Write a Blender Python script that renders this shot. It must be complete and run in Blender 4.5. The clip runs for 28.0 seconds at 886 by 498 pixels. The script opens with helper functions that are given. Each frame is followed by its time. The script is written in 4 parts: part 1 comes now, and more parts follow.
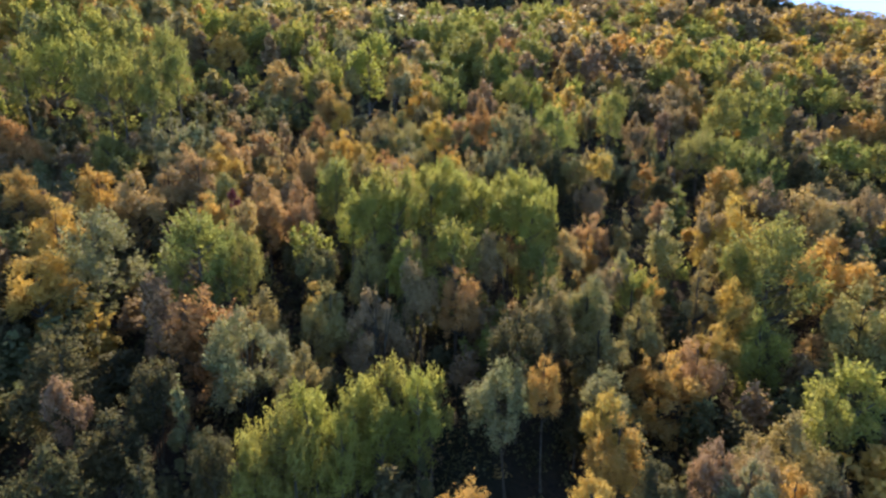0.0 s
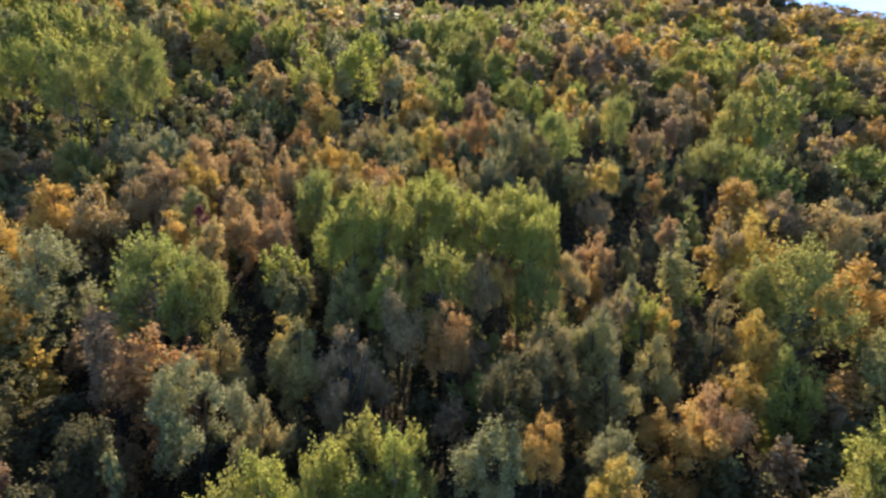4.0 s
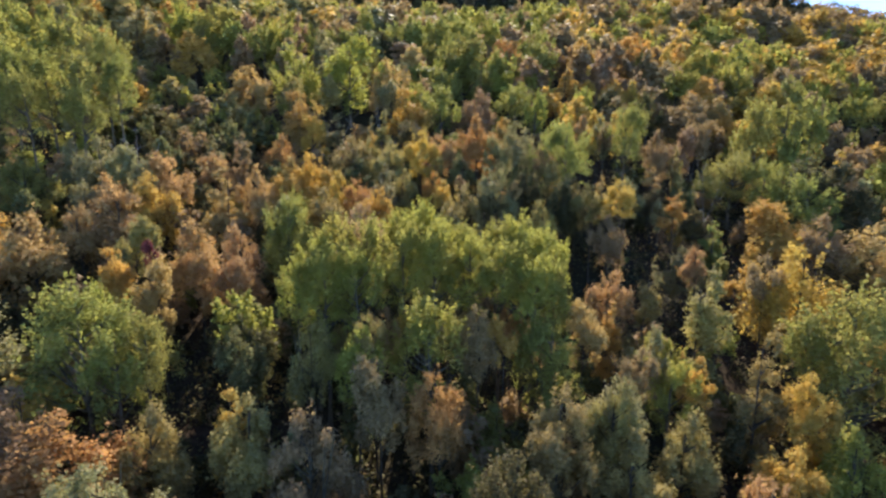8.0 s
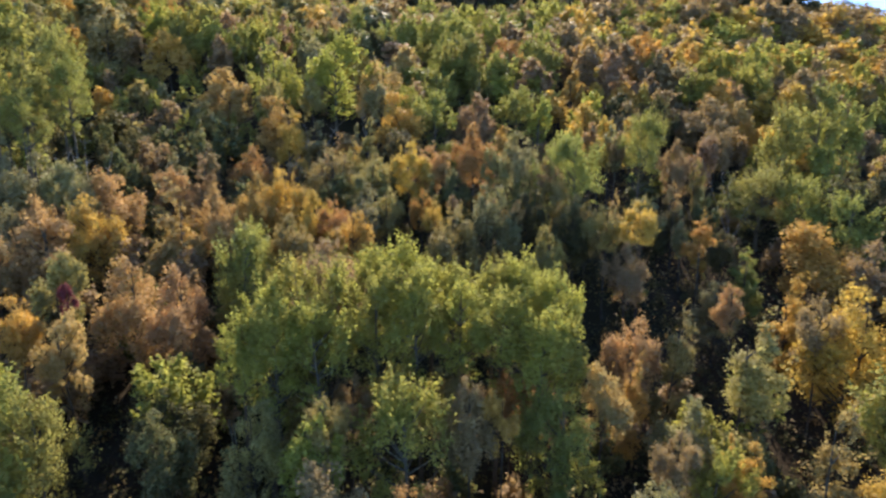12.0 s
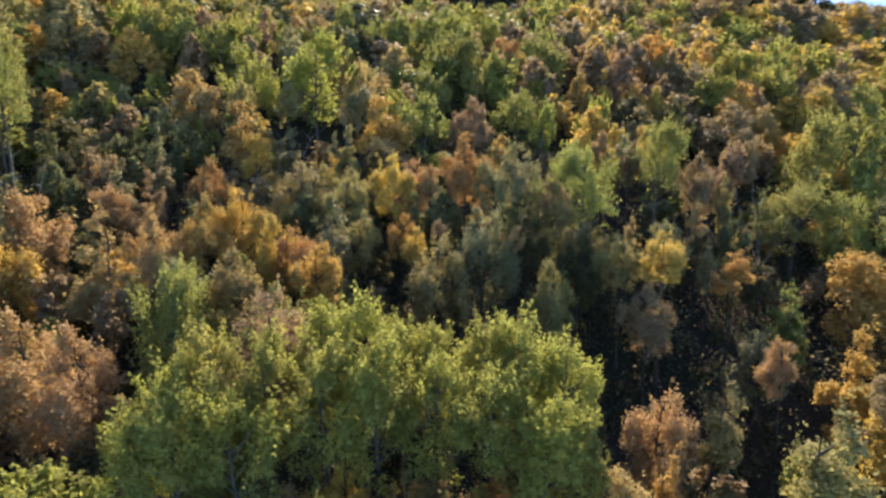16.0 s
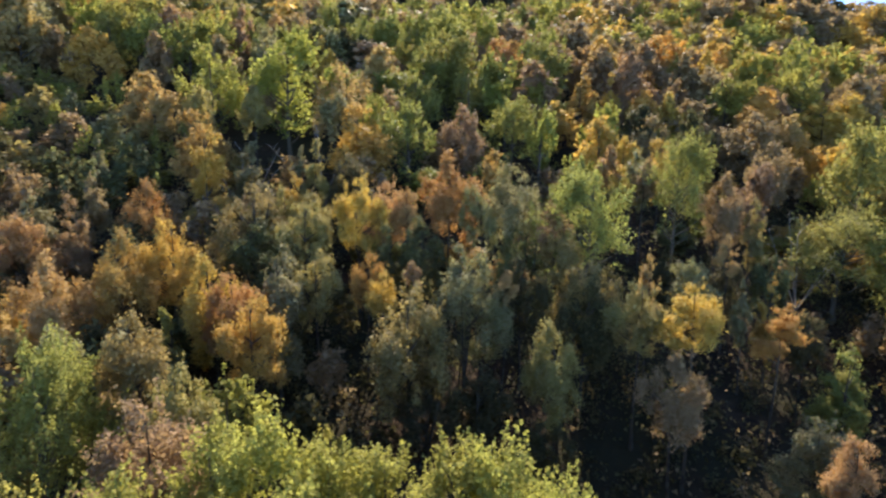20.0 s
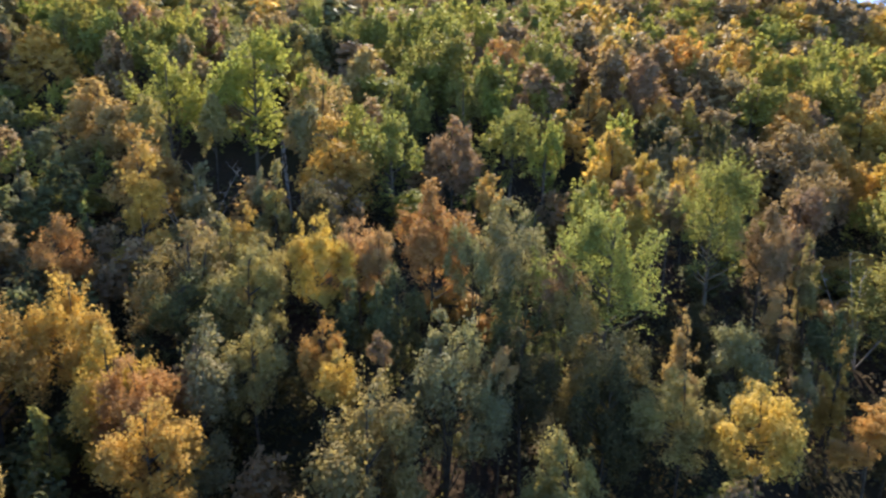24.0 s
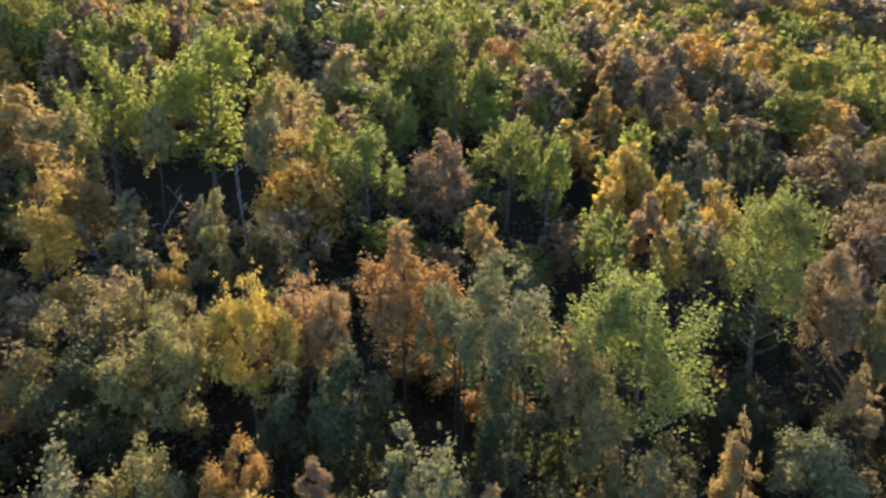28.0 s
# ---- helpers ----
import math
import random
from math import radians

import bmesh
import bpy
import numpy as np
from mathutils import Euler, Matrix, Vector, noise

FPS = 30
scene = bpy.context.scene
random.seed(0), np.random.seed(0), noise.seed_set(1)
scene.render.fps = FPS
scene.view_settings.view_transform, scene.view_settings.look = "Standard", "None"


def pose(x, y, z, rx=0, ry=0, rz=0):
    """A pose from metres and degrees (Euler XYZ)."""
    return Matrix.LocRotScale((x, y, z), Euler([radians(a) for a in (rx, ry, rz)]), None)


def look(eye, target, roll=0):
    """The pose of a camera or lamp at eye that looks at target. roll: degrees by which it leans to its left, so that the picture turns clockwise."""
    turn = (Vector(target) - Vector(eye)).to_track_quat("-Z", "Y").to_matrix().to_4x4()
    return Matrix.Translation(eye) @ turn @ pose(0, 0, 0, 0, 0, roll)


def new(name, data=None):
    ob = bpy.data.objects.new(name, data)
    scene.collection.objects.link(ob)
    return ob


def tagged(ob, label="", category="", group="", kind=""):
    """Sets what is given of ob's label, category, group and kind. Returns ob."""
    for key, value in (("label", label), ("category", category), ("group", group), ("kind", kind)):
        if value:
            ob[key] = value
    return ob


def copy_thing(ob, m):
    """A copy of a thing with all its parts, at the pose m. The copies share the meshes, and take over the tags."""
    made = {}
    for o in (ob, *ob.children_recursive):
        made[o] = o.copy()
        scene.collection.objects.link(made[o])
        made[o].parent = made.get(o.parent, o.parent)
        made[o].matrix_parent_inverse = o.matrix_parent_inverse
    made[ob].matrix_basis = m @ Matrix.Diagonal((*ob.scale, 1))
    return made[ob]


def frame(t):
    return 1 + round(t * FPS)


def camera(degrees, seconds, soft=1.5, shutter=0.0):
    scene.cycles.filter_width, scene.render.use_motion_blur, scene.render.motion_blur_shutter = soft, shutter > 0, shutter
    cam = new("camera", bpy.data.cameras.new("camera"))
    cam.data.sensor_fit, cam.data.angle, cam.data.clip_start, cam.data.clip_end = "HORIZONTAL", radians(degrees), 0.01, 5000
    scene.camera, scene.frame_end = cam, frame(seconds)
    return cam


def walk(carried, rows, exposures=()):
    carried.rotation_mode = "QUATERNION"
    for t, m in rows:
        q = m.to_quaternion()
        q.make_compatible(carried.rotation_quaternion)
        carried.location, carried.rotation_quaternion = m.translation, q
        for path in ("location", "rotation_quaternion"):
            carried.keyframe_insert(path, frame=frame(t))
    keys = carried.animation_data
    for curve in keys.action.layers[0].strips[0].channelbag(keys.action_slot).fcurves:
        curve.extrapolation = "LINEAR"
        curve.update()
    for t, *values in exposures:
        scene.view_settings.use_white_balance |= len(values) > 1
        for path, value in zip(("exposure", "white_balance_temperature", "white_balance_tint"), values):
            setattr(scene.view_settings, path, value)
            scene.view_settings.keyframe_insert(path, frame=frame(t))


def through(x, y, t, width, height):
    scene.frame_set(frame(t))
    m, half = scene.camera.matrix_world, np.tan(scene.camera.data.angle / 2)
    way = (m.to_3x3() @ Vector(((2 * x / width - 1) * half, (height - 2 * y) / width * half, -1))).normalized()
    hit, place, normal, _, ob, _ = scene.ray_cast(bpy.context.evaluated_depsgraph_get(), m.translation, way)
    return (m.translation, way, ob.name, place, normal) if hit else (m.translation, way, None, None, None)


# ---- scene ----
cam = camera(73.7, 28.0, 2.6)
PATH = [
    (0, 0.001, -0.007, 30.003, 78.090, -0.002, -0.041),
    (1, 0.166, 1.043, 30.156, 78.074, -0.048, -0.021),
    (2, 0.333, 2.105, 30.314, 78.058, -0.096, -0.001),
    (3, 0.522, 3.241, 30.495, 78.044, -0.140, 0.020),
    (4, 0.737, 4.425, 30.694, 78.038, -0.170, 0.044),
    (5, 0.935, 5.752, 30.927, 78.042, -0.185, 0.073),
    (6, 1.086, 7.317, 31.224, 78.053, -0.189, 0.106),
    (7, 1.221, 9.012, 31.545, 78.068, -0.184, 0.139),
    (8, 1.381, 10.675, 31.821, 78.084, -0.175, 0.173),
    (9, 1.562, 12.329, 32.061, 78.097, -0.156, 0.205),
    (10, 1.751, 13.989, 32.266, 78.110, -0.127, 0.237),
    (11, 1.938, 15.658, 32.427, 78.127, -0.100, 0.271),
    (12, 2.133, 17.334, 32.557, 78.149, -0.088, 0.309),
    (13, 2.348, 19.016, 32.681, 78.181, -0.093, 0.354),
    (14, 2.581, 20.700, 32.788, 78.220, -0.110, 0.405),
    (15, 2.834, 22.408, 32.925, 78.260, -0.136, 0.455),
    (16, 3.114, 24.162, 33.130, 78.292, -0.169, 0.501),
    (17, 3.412, 25.936, 33.367, 78.318, -0.217, 0.538),
    (18, 3.715, 27.685, 33.587, 78.339, -0.278, 0.570),
    (19, 4.035, 29.412, 33.790, 78.356, -0.336, 0.602),
    (20, 4.313, 31.150, 34.024, 78.368, -0.376, 0.638),
    (21, 4.488, 32.917, 34.339, 78.375, -0.394, 0.680),
    (22, 4.630, 34.696, 34.674, 78.376, -0.397, 0.725),
    (23, 4.856, 36.463, 34.921, 78.373, -0.390, 0.771),
    (24, 5.165, 38.223, 35.083, 78.366, -0.377, 0.812),
    (25, 5.458, 39.967, 35.258, 78.354, -0.355, 0.848),
    (26, 5.683, 41.683, 35.500, 78.338, -0.323, 0.881),
    (27, 5.877, 43.381, 35.772, 78.320, -0.288, 0.912),
    (28, 6.071, 45.078, 36.045, 78.303, -0.254, 0.945),
]
walk(cam, [(t, pose(*p)) for t, *p in PATH])

# ---- sky and sun ----
SUN_EL, SUN_AZ = 33.0, 5.0  # degrees above the horizon, degrees to the right of straight ahead (+y)
world = bpy.data.worlds.new("sky")
scene.world = world
world.use_nodes = True
wn, wl = world.node_tree.nodes, world.node_tree.links
sky = wn.new("ShaderNodeTexSky")
sky.sky_type = "NISHITA"
sky.sun_disc = False
sky.sun_elevation, sky.sun_rotation = radians(SUN_EL), radians(SUN_AZ)
sky.air_density, sky.dust_density, sky.ozone_density = 0.68, 0.0, 5.5
sky.altitude = 2500
wn["Background"].inputs["Strength"].default_value = 0.136
deep = wn.new("ShaderNodeHueSaturation")
deep.inputs["Saturation"].default_value = 1.0
wl.new(sky.outputs["Color"], deep.inputs["Color"])
wl.new(deep.outputs["Color"], wn["Background"].inputs["Color"])
sun = new("sun", bpy.data.lights.new("sun", "SUN"))
sun.data.energy, sun.data.angle, sun.data.color = 4.4, radians(0.6), (1.0, 0.89, 0.74)
ce, se = math.cos(radians(SUN_EL)), math.sin(radians(SUN_EL))
sun_dir = Vector((math.sin(radians(SUN_AZ)) * ce, math.cos(radians(SUN_AZ)) * ce, se))
sun.matrix_world = look(sun_dir * 400 + Vector((0, 60, 30)), Vector((0, 60, 30)))
scene.view_settings.exposure = 1.90


# ---- materials ----
def shader(name):
    m = bpy.data.materials.new(name)
    m.use_nodes = True
    m.node_tree.nodes.clear()
    out = m.node_tree.nodes.new("ShaderNodeOutputMaterial")
    return m, m.node_tree.nodes, m.node_tree.links, out


def mixed(n, l, fac, a, b, kind="MIX"):
    node = n.new("ShaderNodeMix")
    node.data_type, node.blend_type = "RGBA", kind
    for socket, value in ((node.inputs[0], fac), (node.inputs[6], a), (node.inputs[7], b)):
        if hasattr(value, "links"):
            l.new(value, socket)
        elif isinstance(value, tuple):
            socket.default_value = (*value, 1.0)
        else:
            socket.default_value = value
    return node.outputs[2]


def ranged(n, l, value, low, high, a=0.0, b=1.0):
    node = n.new("ShaderNodeMapRange")
    for k, v in enumerate((low, high, a, b)):
        node.inputs[k + 1].default_value = v
    l.new(value, node.inputs[0])
    return node.outputs[0]


def leaf_material(name, main, second, gloss=0.045, through=0.42):
    """Leaves: two tints in patches over the crown, every leaf and every tree a little different, light coming through."""
    m, n, l, out = shader(name)
    coords = n.new("ShaderNodeTexCoord")
    patch = n.new("ShaderNodeTexNoise")
    patch.inputs["Scale"].default_value, patch.inputs["Detail"].default_value = 0.55, 3.0
    l.new(coords.outputs["Object"], patch.inputs["Vector"])
    geometry, info = n.new("ShaderNodeNewGeometry"), n.new("ShaderNodeObjectInfo")
    blend = ranged(n, l, patch.outputs["Fac"], 0.38, 0.64)
    colour = mixed(n, l, blend, main, second)
    dry = ranged(n, l, geometry.outputs["Random Per Island"], 0.86, 0.90, 0.0, 0.35)
    colour = mixed(n, l, dry, colour, (0.26, 0.18, 0.08))
    hsv = n.new("ShaderNodeHueSaturation")
    l.new(ranged(n, l, info.outputs["Random"], 0, 1, 0.487, 0.518), hsv.inputs["Hue"])
    single = n.new("ShaderNodeMath")
    single.operation = "FRACT"
    shifted = n.new("ShaderNodeMath")
    shifted.operation = "MULTIPLY"
    shifted.inputs[1].default_value = 7.31
    l.new(geometry.outputs["Random Per Island"], shifted.inputs[0])
    l.new(shifted.outputs[0], single.inputs[0])
    l.new(ranged(n, l, single.outputs[0], 0, 1, 0.90, 1.10), hsv.inputs["Value"])
    hsv.inputs["Saturation"].default_value = 1.0
    l.new(colour, hsv.inputs["Color"])
    face = n.new("ShaderNodeBsdfPrincipled")
    face.inputs["Roughness"].default_value = 0.62
    face.inputs["Specular IOR Level"].default_value = gloss
    l.new(hsv.outputs["Color"], face.inputs["Base Color"])
    glow = n.new("ShaderNodeBsdfTranslucent")
    l.new(mixed(n, l, 1.0, hsv.outputs["Color"], (1.0, 1.0, 0.8), "MULTIPLY"), glow.inputs["Color"])
    both = n.new("ShaderNodeMixShader")
    both.inputs[0].default_value = through
    l.new(face.outputs[0], both.inputs[1])
    l.new(glow.outputs[0], both.inputs[2])
    l.new(both.outputs[0], out.inputs["Surface"])
    return m


def bark_material(name, pale, dark, marks):
    m, n, l, out = shader(name)
    coords = n.new("ShaderNodeTexCoord")
    stretch = n.new("ShaderNodeMapping")
    stretch.inputs["Scale"].default_value = (2.0, 2.0, 9.0)
    l.new(coords.outputs["Object"], stretch.inputs["Vector"])
    bands = n.new("ShaderNodeTexNoise")
    bands.inputs["Scale"].default_value, bands.inputs["Detail"].default_value = 1.6, 5.0
    l.new(stretch.outputs[0], bands.inputs["Vector"])
    broad = n.new("ShaderNodeTexNoise")
    broad.inputs["Scale"].default_value = 0.8
    l.new(coords.outputs["Object"], broad.inputs["Vector"])
    colour = mixed(n, l, ranged(n, l, bands.outputs["Fac"], marks, marks + 0.08), pale, dark)
    colour = mixed(n, l, ranged(n, l, broad.outputs["Fac"], 0.4, 0.75, 0.0, 0.6), colour, (0.10, 0.095, 0.06))
    face = n.new("ShaderNodeBsdfPrincipled")
    face.inputs["Roughness"].default_value = 0.9
    face.inputs["Specular IOR Level"].default_value = 0.1
    l.new(colour, face.inputs["Base Color"])
    bump = n.new("ShaderNodeBump")
    bump.inputs["Strength"].default_value, bump.inputs["Distance"].default_value = 0.5, 0.02
    l.new(bands.outputs["Fac"], bump.inputs["Height"])
    l.new(bump.outputs[0], face.inputs["Normal"])
    l.new(face.outputs[0], out.inputs["Surface"])
    return m


def ground_material():
    m, n, l, out = shader("forest_floor")
    coords = n.new("ShaderNodeTexCoord")
    broad, fine = n.new("ShaderNodeTexNoise"), n.new("ShaderNodeTexNoise")
    broad.inputs["Scale"].default_value, broad.inputs["Detail"].default_value = 0.12, 4.0
    fine.inputs["Scale"].default_value, fine.inputs["Detail"].default_value = 3.5, 8.0
    for tex in (broad, fine):
        l.new(coords.outputs["Object"], tex.inputs["Vector"])
    litter = mixed(n, l, ranged(n, l, fine.outputs["Fac"], 0.35, 0.65), (0.030, 0.022, 0.016), (0.062, 0.043, 0.028))
    colour = mixed(n, l, ranged(n, l, broad.outputs["Fac"], 0.42, 0.6), litter, (0.035, 0.033, 0.019))
    face = n.new("ShaderNodeBsdfPrincipled")
    face.inputs["Roughness"].default_value = 1.0
    face.inputs["Specular IOR Level"].default_value = 0.03
    l.new(colour, face.inputs["Base Color"])
    bump = n.new("ShaderNodeBump")
    bump.inputs["Strength"].default_value, bump.inputs["Distance"].default_value = 0.8, 0.12
    l.new(fine.outputs["Fac"], bump.inputs["Height"])
    l.new(bump.outputs[0], face.inputs["Normal"])
    l.new(face.outputs[0], out.inputs["Surface"])
    return m


LEAVES = {
    "G": leaf_material("leaves_yellow_green", (0.341, 0.320, 0.079), (0.278, 0.267, 0.083), 0.045, 0.55),
    "g": leaf_material("leaves_green", (0.247, 0.250, 0.079), (0.298, 0.285, 0.081), 0.045, 0.50),
    # this dark tint also stands in for shade on low and crowded plants
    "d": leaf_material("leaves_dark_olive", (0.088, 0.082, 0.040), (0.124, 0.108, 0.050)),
    "o": leaf_material("leaves_olive", (0.353, 0.239, 0.128), (0.271, 0.191, 0.111)),
    "y": leaf_material("leaves_gold", (0.582, 0.360, 0.090), (0.432, 0.286, 0.096)),
    "r": leaf_material("leaves_rust", (0.464, 0.263, 0.092), (0.332, 0.212, 0.087)),
    "b": leaf_material("leaves_tan", (0.501, 0.320, 0.140), (0.373, 0.246, 0.115)),
    "w": leaf_material("leaves_grey_green", (0.292, 0.263, 0.132), (0.207, 0.196, 0.087), 0.12),
    "k": leaf_material("leaves_khaki", (0.365, 0.286, 0.107), (0.251, 0.210, 0.098)),
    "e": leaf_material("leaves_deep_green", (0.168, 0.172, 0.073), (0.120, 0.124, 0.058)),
    "c": leaf_material("leaves_crimson", (0.227, 0.062, 0.069), (0.161, 0.076, 0.062)),
}
BARK = {
    "A": bark_material("bark_aspen", (0.11, 0.095, 0.07), (0.045, 0.042, 0.03), 0.52),
    "B": bark_material("bark_birch", (0.075, 0.065, 0.05), (0.035, 0.03, 0.025), 0.48),
    "W": bark_material("bark_willow", (0.07, 0.06, 0.045), (0.04, 0.034, 0.026), 0.5),
}
BARK["C"] = BARK["B"]
DEAD = bark_material("wood_bleached", (0.40, 0.36, 0.31), (0.20, 0.17, 0.14), 0.56)
FLOOR = ground_material()


# ---- the hillside ----
def near_hill(x, y):
    s = np.asarray(y, float) - 60.0
    low, up = np.clip(s, -110, 45), np.clip(s - 45, 0, 60)
    rise = 0.315 * low + 0.00052 * low**2 + 0.362 * up - 0.0025 * up**2
    rise = rise - 0.05 * np.clip(s - 105, 0, 400) + 0.15 * np.clip(s + 110, -400, 0)
    side = -0.0843 * np.clip(x, -120, 160) - 0.04 * np.clip(np.abs(np.asarray(x, float)) - 150, 0, 600)
    # the crest is notched in the middle and bulges to the east of it
    bulge = np.interp(x, (-60, -10, 8, 28, 50, 80, 110, 140, 210), (0, 0.4, 1.2, 5.5, 9.2, 9.2, 8.0, 5.5, 0))
    step = np.clip((np.asarray(y, float) - 128) / 36, 0, 1)
    return 29.07 - 7.3 + rise + side + bulge * step * step * (3 - 2 * step)


def far_hill(x, y):
    ridge = 78.0 - 0.16 * (np.clip(x, -150, 420) - 136.0)
    steep = 0.5 + 0.38 * np.clip((152.0 - np.asarray(x, float)) / 30, 0, 1)
    return ridge - steep * np.abs(np.asarray(y, float) - 252.0)


def ground_z(x, y):
    x, y = np.asarray(x, float), np.asarray(y, float)
    a, b = near_hill(x, y), far_hill(x, y)
    k = 5.0
    top = np.maximum(a, b) + k * np.log1p(np.exp(-np.abs(a - b) / k)) * 0.5
    fade = np.clip((np.hypot(x, y - 60) - 420) / 500, 0, 1)
    top = top * (1 - fade) + np.minimum(top, 10.0) * fade
    bumps = 0.35 * np.sin(x * 0.31 + 1.3) * np.sin(y * 0.27 + 0.4) + 0.2 * np.sin(x * 0.83 + y * 0.5) + 0.12 * np.sin(y * 1.1 - x * 0.4)
    return top + bumps


def array_mesh(name, verts, faces, mats=(), index=None, smooth=False):
    me = bpy.data.meshes.new(name)
    faces = np.asarray(faces, np.int32)
    count, corners = faces.shape
    me.vertices.add(len(verts))
    me.vertices.foreach_set("co", np.asarray(verts, np.float32).ravel())
    me.loops.add(count * corners)
    me.loops.foreach_set("vertex_index", faces.ravel())
    me.polygons.add(count)
    me.polygons.foreach_set("loop_start", np.arange(0, count * corners, corners, dtype=np.int32))
    for mat in mats:
        me.materials.append(mat)
    if index is not None:
        me.polygons.foreach_set("material_index", np.asarray(index, np.int32))
    me.update(calc_edges=True)
    me.polygons.foreach_set("use_smooth", np.full(count, smooth))
    me.validate()
    return me


def build_ground():
    xs = np.concatenate([np.linspace(-1800, -130, 22)[:-1], np.arange(-130, 151, 2.0), np.linspace(150, 1800, 22)[1:]])
    ys = np.concatenate([np.linspace(-1200, -30, 16)[:-1], np.arange(-30, 151, 2.0), np.arange(154, 301, 5.0), np.linspace(310, 2200, 20)])
    gx, gy = np.meshgrid(xs, ys)
    verts = np.stack([gx, gy, ground_z(gx, gy)], -1).reshape(-1, 3)
    nx, ny = len(xs), len(ys)
    a = (np.arange(ny - 1)[:, None] * nx + np.arange(nx - 1)).ravel()
    ob = new("ground", array_mesh("ground", verts, np.stack([a, a + 1, a + nx + 1, a + nx], 1), (FLOOR,), smooth=True))
    return tagged(ob, "steep forest floor of dark leaf litter and moss", "ground", kind="structure")


build_ground()


# ---- trees ----
def unit(v):
    return v / np.maximum(np.linalg.norm(v, axis=-1, keepdims=True), 1e-9)


def leaf_blades(rng, centres, outward, size, upright=0.35, unruly=0.38):
    """One small pointed blade a leaf, turned at random but mostly facing up and out."""
    count = len(centres)
    normal = unit(rng.normal(size=(count, 3)) * unruly + np.array([0, 0, upright]) + 0.85 * outward)
    along = unit(np.cross(normal, rng.normal(size=(count, 3))))
    across = np.cross(normal, along)
    length = size * rng.uniform(0.65, 1.35, (count, 1))
    wide = rng.uniform(0.38, 0.62, (count, 1))
    verts = np.stack([centres + along * length * 0.75, centres - along * length * 0.45 + across * length * wide,
                      centres - along * length * 0.35 - across * length * wide], 1)
    return verts.reshape(-1, 3)


#        width and height of the crown, in metres
FORM = {"A": (3.4, 5.8), "B": (2.4, 3.7), "C": (1.6, 4.2), "W": (3.0, 4.2)}


def envelope(shape, u):
    """The crown's half width at height u (0 foot, 1 top), as a share of the widest."""
    def dome(middle, top, foot):
        upper = np.clip(1 - np.clip((u - middle) / (top - middle), 0, 1) ** 1.5, 0.0, 1) ** 0.75
        return np.where(u > middle, upper, foot + (1 - foot) * np.sin(np.clip(u / middle, 0, 1) * np.pi / 2))

    if shape == "A":
        return dome(0.52, 1.04, 0.42)
    if shape == "B":
        return dome(0.36, 1.06, 0.62)
    if shape == "C":
        return np.clip(1.12 * (1 - u), 0, 1) ** 0.7 * np.clip(u * 5 + 0.45, 0, 1) + 0.04
    return dome(0.36, 1.04, 0.66)


LOBES = {"A": 10, "B": 9, "C": 8, "W": 11}


def crown_clumps(rng, shape, clumps):
    """Centres and radii of the leaf clumps of a crown, gathered on the upper sides of a few boughs; its foot is at z = 0."""
    wide, high = FORM[shape]
    lobes = LOBES[shape]
    u = (np.arange(lobes) + rng.uniform(0.15, 0.85, lobes)) / lobes
    u = u ** {"A": 0.72, "B": 0.80, "C": 0.9, "W": 0.80}[shape]
    turn = np.arange(lobes) * 2.399 + rng.uniform(-0.5, 0.5, lobes)
    broad = envelope(shape, u) * wide / 2
    girth = {"A": 0.25, "B": 0.25, "C": 0.24, "W": 0.23}[shape] * wide * (0.45 + 0.55 * envelope(shape, u)) * rng.uniform(0.75, 1.3, lobes)
    reach = np.clip(broad * rng.uniform(0.8, 1.25, lobes) - girth * 0.75, 0, None)
    lean = rng.normal(size=2) * 0.08 * wide
    middle = np.stack([reach * np.cos(turn) + lean[0] * u, reach * np.sin(turn) + lean[1] * u, high * u - girth * u * 0.7 + girth * 0.5 * (1 - u)], 1)
    host = rng.choice(lobes, clumps, p=girth**1.4 / (girth**1.4).sum())
    way = unit(rng.normal(size=(clumps, 3)) + (0, 0, 0.45) + 0.5 * unit(middle[host] * (1, 1, 0)))
    depth = rng.uniform(0.25, 1, clumps) ** 0.5
    centres = middle[host] + way * (girth[host] * depth)[:, None] * (1, 1, 1.35)
    size = girth[host] * (0.50 if shape == "A" else 0.60) * (60 / clumps) ** 0.42 * rng.uniform(0.6, 1.35, clumps)
    return centres, size


